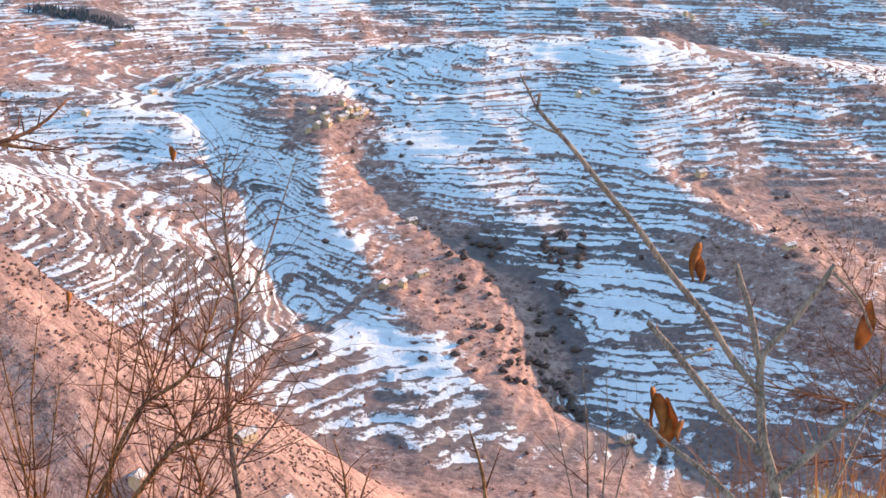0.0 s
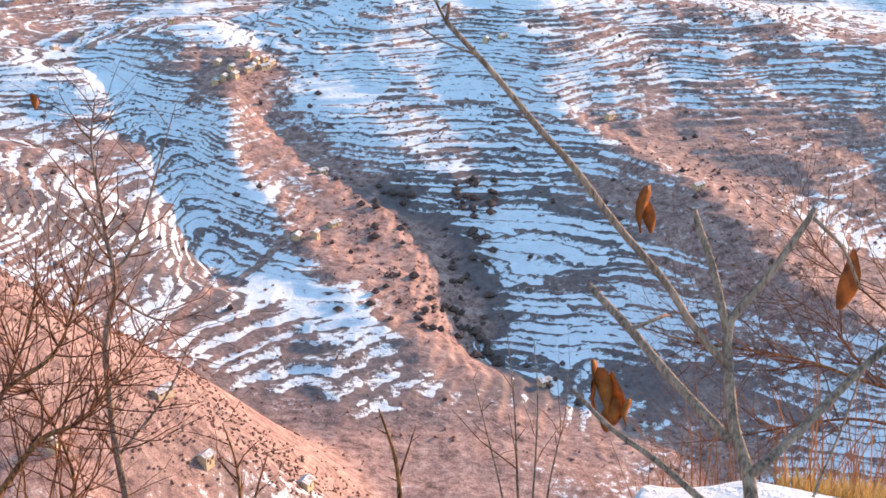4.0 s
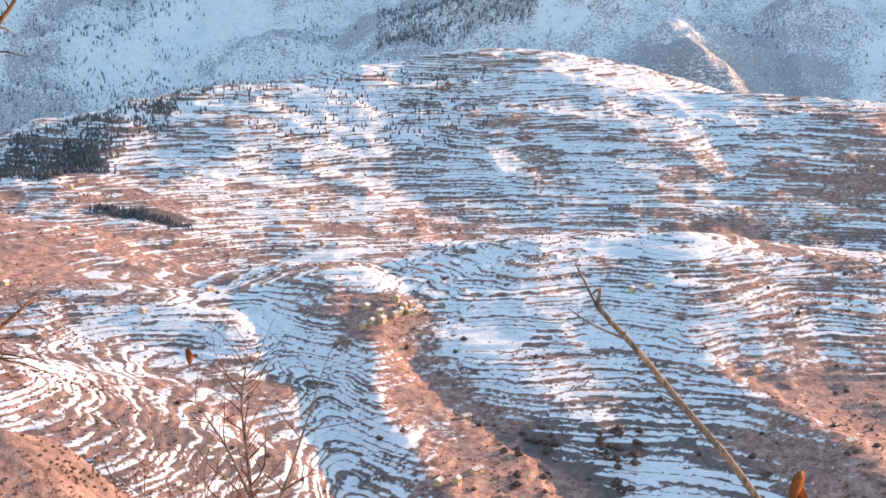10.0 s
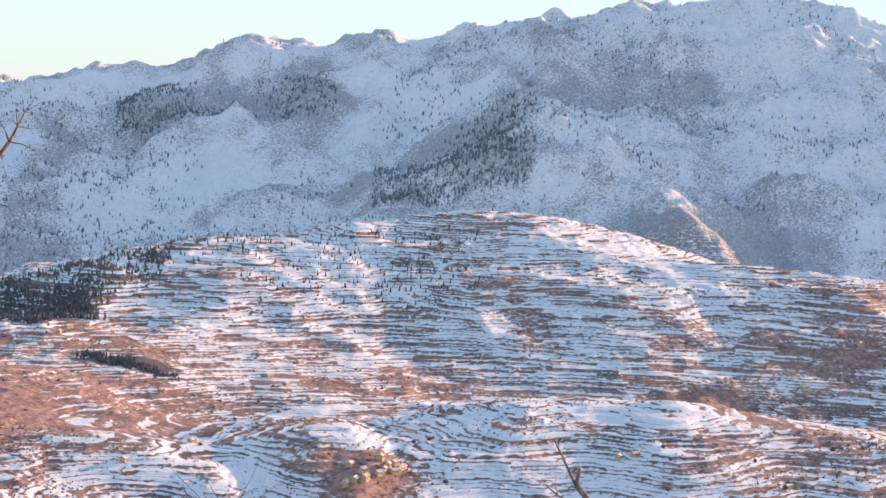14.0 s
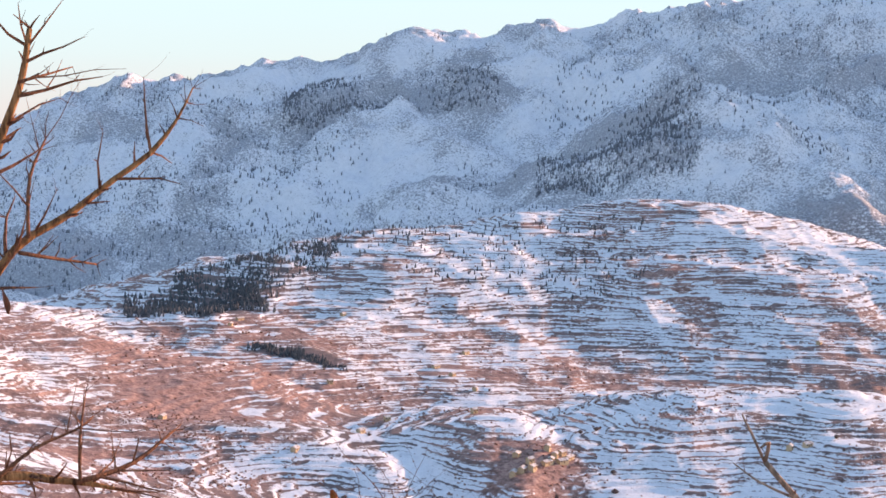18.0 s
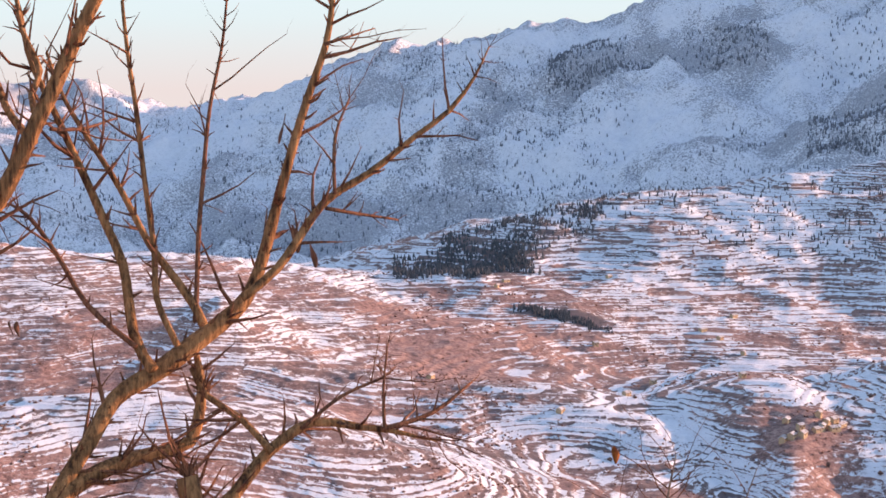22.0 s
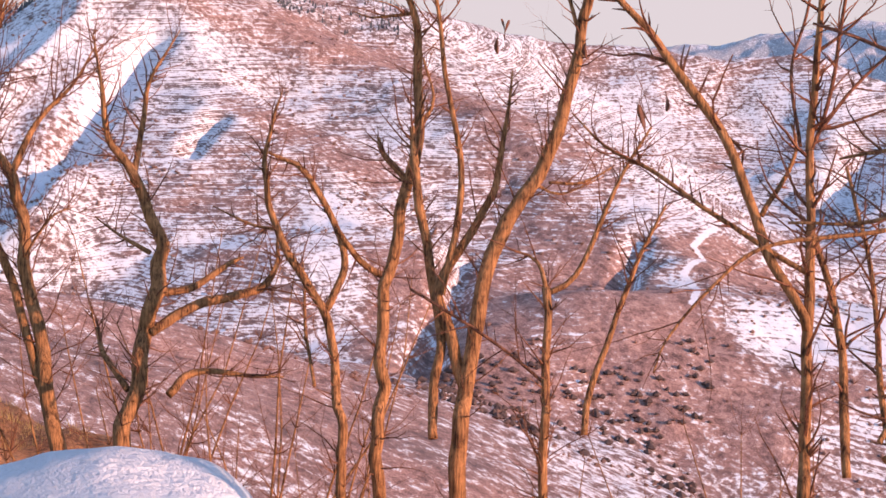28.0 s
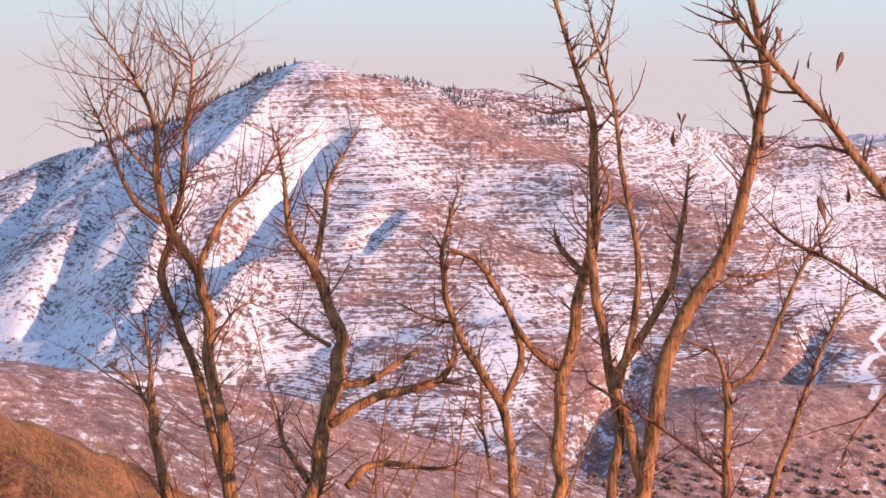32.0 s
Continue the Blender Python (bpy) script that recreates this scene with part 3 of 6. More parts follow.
def ground_material():
    m, n, l, b = material("snowy_terraced_earth", 0.85, 0.15)
    geo = n.new("ShaderNodeNewGeometry").outputs["Position"]
    attr = {}
    for nm in ("snow", "scrub", "tread", "soil", "far_haze", "fleck", "level"):
        a = n.new("ShaderNodeAttribute")
        a.attribute_name = nm
        attr[nm] = a.outputs["Fac"]
    n1, n2, n3 = noise_node(n, l, geo, 0.22, 5, 0.65), noise_node(n, l, geo, 0.035, 4), noise_node(n, l, geo, 1.3, 4)
    nm_ = noise_node(n, l, geo, 0.085, 4, 0.6)
    cell = n.new("ShaderNodeTexVoronoi")
    cell.inputs["Scale"].default_value = 0.019
    wob = n.new("ShaderNodeVectorMath")
    wob.operation = "MULTIPLY_ADD"
    wtex = n.new("ShaderNodeTexNoise")
    wtex.inputs["Scale"].default_value = 0.03
    l.new(geo, wtex.inputs["Vector"])
    l.new(wtex.outputs["Color"], wob.inputs[0])
    wob.inputs[1].default_value = (50, 50, 50)
    l.new(geo, wob.inputs[2])
    l.new(wob.outputs[0], cell.inputs["Vector"])
    split = n.new("ShaderNodeSeparateColor")
    l.new(cell.outputs["Color"], split.inputs[0])
    level = mathn(n, l, "MULTIPLY", attr["level"], mathn(n, l, "ADD", mathn(n, l, "MULTIPLY", split.outputs[0], 0.75), 0.95))
    level = mathn(n, l, "ADD", level, mathn(n, l, "MULTIPLY", mathn(n, l, "SUBTRACT", nm_, 0.5), 1.1))
    f = mathn(n, l, "FRACT", level, 0)
    tread = ramp(n, [(0.0, (0.05, 0.05, 0.05)), (0.09, (1, 1, 1)), (0.42, (0.78, 0.78, 0.78)), (0.78, (0.36, 0.36, 0.36)), (0.93, (0.0, 0.0, 0.0))])
    l.new(f, tread.inputs[0])
    wn_ = n.new("ShaderNodeTexWhiteNoise")
    wn_.noise_dimensions = "2D"
    comb = n.new("ShaderNodeCombineXYZ")
    l.new(mathn(n, l, "FLOOR", level, 0), comb.inputs[0])
    l.new(mathn(n, l, "MULTIPLY", split.outputs[1], 97.0), comb.inputs[1])
    l.new(comb.outputs[0], wn_.inputs["Vector"])
    plot = mathn(n, l, "MULTIPLY", mathn(n, l, "SUBTRACT", wn_.outputs["Value"], 0.45), 0.75)
    t1 = mathn(n, l, "MULTIPLY", mathn(n, l, "SUBTRACT", tread.outputs[0], 0.55), mathn(n, l, "MULTIPLY", attr["tread"], 2.0))
    field = mathn(n, l, "ADD", attr["snow"], t1)
    field = mathn(n, l, "ADD", field, mathn(n, l, "MULTIPLY", plot, mathn(n, l, "MULTIPLY", attr["tread"], 2.9)))
    field = mathn(n, l, "ADD", field, mathn(n, l, "MULTIPLY", mathn(n, l, "SUBTRACT", n1, 0.5), attr["fleck"]))
    field = mathn(n, l, "ADD", field, mathn(n, l, "MULTIPLY", mathn(n, l, "SUBTRACT", n3, 0.5), 0.65))
    field = mathn(n, l, "ADD", field, mathn(n, l, "MULTIPLY", mathn(n, l, "SUBTRACT", nm_, 0.5), 0.6))
    mask = ramp(n, [(0.43, (0, 0, 0)), (0.54, (1, 1, 1))])
    l.new(field, mask.inputs[0])
    # thin, worn snow on the western slopes
    soft = ramp(n, [(0.38, (0, 0, 0)), (0.60, (1, 1, 1))])
    l.new(field, soft.inputs[0])
    worn = mathn(n, l, "MULTIPLY", mathn(n, l, "SUBTRACT", attr["fleck"], 1.15), 1.6, True)
    lying = mix(n, l, worn, mask.outputs[0], soft.outputs[0])
    brown = ramp(n, [(0.40, (0.11, 0.065, 0.058)), (0.5, (0.34, 0.195, 0.165)), (0.59, (0.53, 0.345, 0.285))])
    l.new(mathn(n, l, "ADD", mathn(n, l, "MULTIPLY", n1, 0.4), mathn(n, l, "ADD", mathn(n, l, "MULTIPLY", nm_, 0.25), mathn(n, l, "MULTIPLY", n3, 0.35))), brown.inputs[0])
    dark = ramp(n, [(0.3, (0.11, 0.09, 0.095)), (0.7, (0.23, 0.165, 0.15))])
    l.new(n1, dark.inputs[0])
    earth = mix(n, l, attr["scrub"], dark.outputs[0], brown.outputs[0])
    # distance haze put into the far ground as a paler bluish colour
    hazed_earth = ramp(n, [(0.35, (0.27, 0.275, 0.30)), (0.65, (0.50, 0.51, 0.54))])
    l.new(n1, hazed_earth.inputs[0])
    earth = mix(n, l, attr["far_haze"], earth, hazed_earth.outputs[0])
    near = ramp(n, [(0.40, (0.14, 0.058, 0.03)), (0.60, (0.52, 0.235, 0.11))])
    l.new(mathn(n, l, "ADD", mathn(n, l, "MULTIPLY", n3, 0.5), mathn(n, l, "MULTIPLY", noise_node(n, l, geo, 22.0, 5, 0.7), 0.5)), near.inputs[0])
    earth = mix(n, l, attr["soil"], earth, near.outputs[0])
    white = ramp(n, [(0.34, (0.56, 0.57, 0.60)), (0.50, (0.73, 0.74, 0.77)), (0.66, (0.84, 0.84, 0.86))])
    l.new(mathn(n, l, "ADD", mathn(n, l, "MULTIPLY", n3, 0.45), mathn(n, l, "ADD", mathn(n, l, "MULTIPLY", nm_, 0.3), mathn(n, l, "MULTIPLY", n1, 0.25))), white.inputs[0])
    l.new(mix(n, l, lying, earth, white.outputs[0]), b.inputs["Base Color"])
    n4, n5 = noise_node(n, l, geo, 9.0, 5, 0.65), noise_node(n, l, geo, 30.0, 5, 0.7)
    rough = mathn(n, l, "ADD", n1, mathn(n, l, "MULTIPLY", mask.outputs[0], 0.25))
    fine = mathn(n, l, "MULTIPLY", mathn(n, l, "MULTIPLY", mathn(n, l, "ADD", n4, mathn(n, l, "MULTIPLY", n5, 0.4)), 0.12), attr["soil"])
    coarse = mathn(n, l, "MULTIPLY", rough, mathn(n, l, "SUBTRACT", 1.0, attr["soil"]))
    bump(n, l, b, mathn(n, l, "ADD", fine, coarse), 0.6, 1.4)
    return m


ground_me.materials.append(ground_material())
ground = tagged(new("ground", ground_me), "snow-patched terraced valley and mountains with brown scrub", "ground", kind="structure")

# ---- heights of the land at single places ----
def ground_at(az, dist):
    x, y = np.array([dist * math.sin(radians(az))]), np.array([dist * math.cos(radians(az))])
    return float(x[0]), float(y[0]), float(steps(x, y, land(x, y))[0][0])


def heights(x, y):
    return steps(x, y, land(x, y))[0]


# ---- bark, twigs, leaves ----
def bark_material(name, dark, light, scale=1.0):
    m, n, l, b = material(name, 0.88, 0.2)
    co = n.new("ShaderNodeTexCoord").outputs["Object"]
    mp = n.new("ShaderNodeMapping")
    mp.inputs["Scale"].default_value = (105 * scale, 105 * scale, 8 * scale)
    l.new(co, mp.inputs[0])
    n1, n2, n3 = noise_node(n, l, mp.outputs[0], 1.0, 5, 0.65), noise_node(n, l, co, 14 * scale, 4), noise_node(n, l, co, 120 * scale, 3)
    c = ramp(n, [(0.38, dark), (0.60, light)])
    l.new(mathn(n, l, "ADD", mathn(n, l, "MULTIPLY", n1, 0.62), mathn(n, l, "MULTIPLY", n2, 0.38)), c.inputs[0])
    l.new(c.outputs[0], b.inputs["Base Color"])
    bump(n, l, b, mathn(n, l, "ADD", n1, mathn(n, l, "MULTIPLY", n3, 0.35)), 0.9, 0.011 / scale)
    return m


BARK_OLD = bark_material("furrowed_bark", (0.035, 0.016, 0.009), (0.36, 0.155, 0.062))
BARK_YOUNG = bark_material("smooth_bark", (0.055, 0.023, 0.012), (0.50, 0.235, 0.10))
BARK_TWIG = bark_material("reddish_twig_bark", (0.065, 0.025, 0.017), (0.32, 0.13, 0.07), 2.0)

BARK_PALE = bark_material("pale_sapling_bark", (0.10, 0.065, 0.052), (0.44, 0.30, 0.22), 1.6)


def plain(name, stops, scale, rough=0.8, strength=0.4, dist=0.02, thin=0.0):
    m, n, l, b = material(name, rough, 0.2)
    co = n.new("ShaderNodeTexCoord").outputs["Object"]
    f = noise_node(n, l, co, scale, 5, 0.6)
    c = ramp(n, stops)
    l.new(f, c.inputs[0])
    l.new(c.outputs[0], b.inputs["Base Color"])
    bump(n, l, b, f, strength, dist)
    if thin:
        tr, mx = n.new("ShaderNodeBsdfTranslucent"), n.new("ShaderNodeMixShader")
        out = [k for k in n if k.type == "OUTPUT_MATERIAL"][0]
        l.new(c.outputs[0], tr.inputs["Color"])
        mx.inputs[0].default_value = thin
        l.new(b.outputs[0], mx.inputs[1])
        l.new(tr.outputs[0], mx.inputs[2])
        l.new(mx.outputs[0], out.inputs["Surface"])
    return m


LEAF = plain("dry_leaf", [(0.3, (0.17, 0.055, 0.02)), (0.7, (0.56, 0.21, 0.055))], 30, 0.6, thin=0.45)
POD = plain("dry_seed_pod", [(0.3, (0.10, 0.04, 0.025)), (0.7, (0.24, 0.10, 0.06))], 40, 0.5)
CUT = plain("cut_wood", [(0.3, (0.32, 0.20, 0.11)), (0.7, (0.50, 0.34, 0.20))], 60)
STRAW = plain("dry_grass", [(0.3, (0.30, 0.18, 0.06)), (0.7, (0.58, 0.40, 0.16))], 3, 0.7, thin=0.5)
STONE = plain("stone", [(0.3, (0.16, 0.12, 0.09)), (0.7, (0.33, 0.25, 0.18))], 14, 0.9)


def resample(pts, step):
    """A smooth curve through the guide points, with radius as fourth value."""
    p = np.array(pts, dtype=float)
    q = np.vstack([2 * p[0] - p[1], p, 2 * p[-1] - p[-2]])
    out = []
    for i in range(1, len(q) - 2):
        a, b, c, d = q[i - 1], q[i], q[i + 1], q[i + 2]
        k = max(2, int(np.linalg.norm(c[:3] - b[:3]) / step))
        t = np.linspace(0, 1, k, endpoint=False)[:, None]
        out.append(0.5 * (2 * b + (c - a) * t + (2 * a - 5 * b + 4 * c - d) * t**2 + (3 * b - a - 3 * c + d) * t**3))
    out.append(p[-1:])
    r = np.vstack(out)
    r[:, 3] = np.maximum(r[:, 3], 0.0008)
    return r


def tube(path, sides, bark=0.0, seed=0, cap=True):
    """Rings along a path; bark: depth of its furrows as a share of the radius."""
    n = len(path)
    tan = np.gradient(path[:, :3], axis=0)
    tan /= np.linalg.norm(tan, axis=1)[:, None] + 1e-12
    ref = np.array([0.31, 0.2, 0.93]) if abs(tan[0][2]) < 0.8 else np.array([1.0, 0.13, 0.0])
    u = ref - tan * (tan @ ref)[:, None]
    u /= np.linalg.norm(u, axis=1)[:, None] + 1e-12
    v = np.cross(tan, u)
    th = np.linspace(0, 2 * math.pi, sides, endpoint=False)
    length = np.concatenate([[0], np.cumsum(np.linalg.norm(np.diff(path[:, :3], axis=0), axis=1))])
    rad = np.repeat(path[:, 3:4], sides, axis=1)
    if bark:
        S, T = np.meshgrid(length, th, indexing="ij")
        wob = T + 0.3 * (fbm(S * 14, np.cos(T) * 2 + seed, 1.0, seed, 2) - 0.5)
        ring = wob / (2 * math.pi) * (32 if sides > 50 else 12)
        blend = 0.5 - 0.5 * np.cos(T)
        a = vnoise(ring, S * 8, seed + 3)
        b = vnoise((ring + 6.5) % (32 if sides > 50 else 12) + 50, S * 8, seed + 4)
        ridge = np.abs(2 * (a * blend + b * (1 - blend)) - 1)
        fine = vnoise(np.cos(wob) * 14 + 9, np.sin(wob) * 14 + S * 26, seed + 5)
        rad = rad * (1 + bark * (1.3 * np.sqrt(ridge) - 0.8 + 0.5 * (fine - 0.5)))
    co = path[:, None, :3] + rad[:, :, None] * (np.cos(th)[None, :, None] * u[:, None, :] + np.sin(th)[None, :, None] * v[:, None, :])
    verts = co.reshape(-1, 3)
    i = (np.arange(n - 1)[:, None] * sides + np.arange(sides)[None, :]).ravel()
    j = (np.arange(n - 1)[:, None] * sides + (np.arange(sides)[None, :] + 1) % sides).ravel()
    faces = np.stack([i, j, j + sides, i + sides], -1).tolist()
    if cap:
        faces.append(list(range(sides))[::-1])
        faces.append(list(range((n - 1) * sides, n * sides)))
    return verts.tolist(), faces


def join(chunks):
    verts, faces = [], []
    for v, f in chunks:
        k = len(verts)
        verts.extend(v)
        faces.extend([[a + k for a in q] for q in f])
    return verts, faces


def shoot(rng, start, way, length, r0, bend=0.25, up=0.15):
    """One crooked twig as a path."""
    pts, p, d = [], np.array(start, dtype=float), np.array(way, dtype=float)
    k = max(3, int(length / 0.06) + 2) if length < 0.5 else 7
    for i in range(k):
        f = i / (k - 1)
        pts.append((*p, r0 * (1 - 0.78 * f)))
        d = d + rng.normal(0, bend, 3) * 0.6
        d[2] += up * 0.4
        d /= np.linalg.norm(d)
        p = p + d * length / (k - 1)
    return np.array(pts)


def twigs(rng, path, count, length, up=0.2, spurs=0.6, thin=0.0035, depth=1):
    """Side shoots of a limb: long ones with their own side shoots, and short spurs."""
    out, n = [], len(path)
    tan = np.gradient(path[:, :3], axis=0)
    for _ in range(count):
        i = min(n - 1, int(n * (0.12 + 0.88 * rng.random() ** 0.8)))
        t = tan[i] / (np.linalg.norm(tan[i]) + 1e-9)
        side = rng.normal(0, 1, 3)
        side -= t * (side @ t)
        side /= np.linalg.norm(side) + 1e-9
        way = side * 0.8 + t * (0.35 + 0.5 * rng.random())
        way /= np.linalg.norm(way)
        if rng.random() < spurs:
            s = shoot(rng, path[i, :3], way, length * rng.uniform(0.10, 0.34), min(thin * 1.5, path[i, 3] * 0.6), 0.3, up)
        else:
            ln = length * rng.uniform(0.4, 1.15)
            s = shoot(rng, path[i, :3], way, ln, min(thin * rng.uniform(1.0, 1.7), path[i, 3] * 0.6), 0.28, up)
            if depth > 0:
                out += twigs(rng, s, 4 if depth == 1 else 6, ln * 0.45, up, 0.5, thin * 0.7, depth - 1)
        out.append(tube(s, 4 if len(s) > 3 else 3, cap=False))
    return out


def limb_part(kind, path, mat, root, seed, thick):
    sides = 84 if thick > 0.045 else 16 if thick > 0.012 else 9
    v, f = tube(path, sides, 0.17 if thick > 0.045 else 0.09 if thick > 0.012 else 0.04, seed)
    return part(kind, mesh(kind, v, f, mat, True), root)


def pod(rng, place, length, width, root, name="seed_pod", mat=None):
    """A flat curved pod or curled leaf that hangs from a place."""
    k, tw = 9, rng.uniform(0, 6.28)
    verts, faces = [], []
    for i in range(k):
        f = i / (k - 1)
        w = width * math.sin(math.pi * min(0.97, 0.06 + f * 0.94)) ** 0.6
        c = np.array([0.12 * length * math.sin(f * 2.4 + tw), 0.10 * length * math.sin(f * 3 + 1 + tw), -f * length])
        a = tw + f * 1.3
        side = np.array([math.cos(a), math.sin(a), 0]) * w * 0.5
        nrm = np.array([-math.sin(a), math.cos(a), 0]) * width * 0.10
        for q in (c - side, c + nrm + side * 0.1, c + side, c - nrm * 0.4):
            verts.append(tuple(np.array(place) + q))
    for i in range(k - 1):
        for j in range(4):
            a, b = i * 4 + j, i * 4 + (j + 1) % 4
            faces.append((a, b, b + 4, a + 4))
    faces += [(3, 2, 1, 0), tuple(range((k - 1) * 4, k * 4))]
    return part(name, mesh(name, verts, faces, mat or POD, True), root)


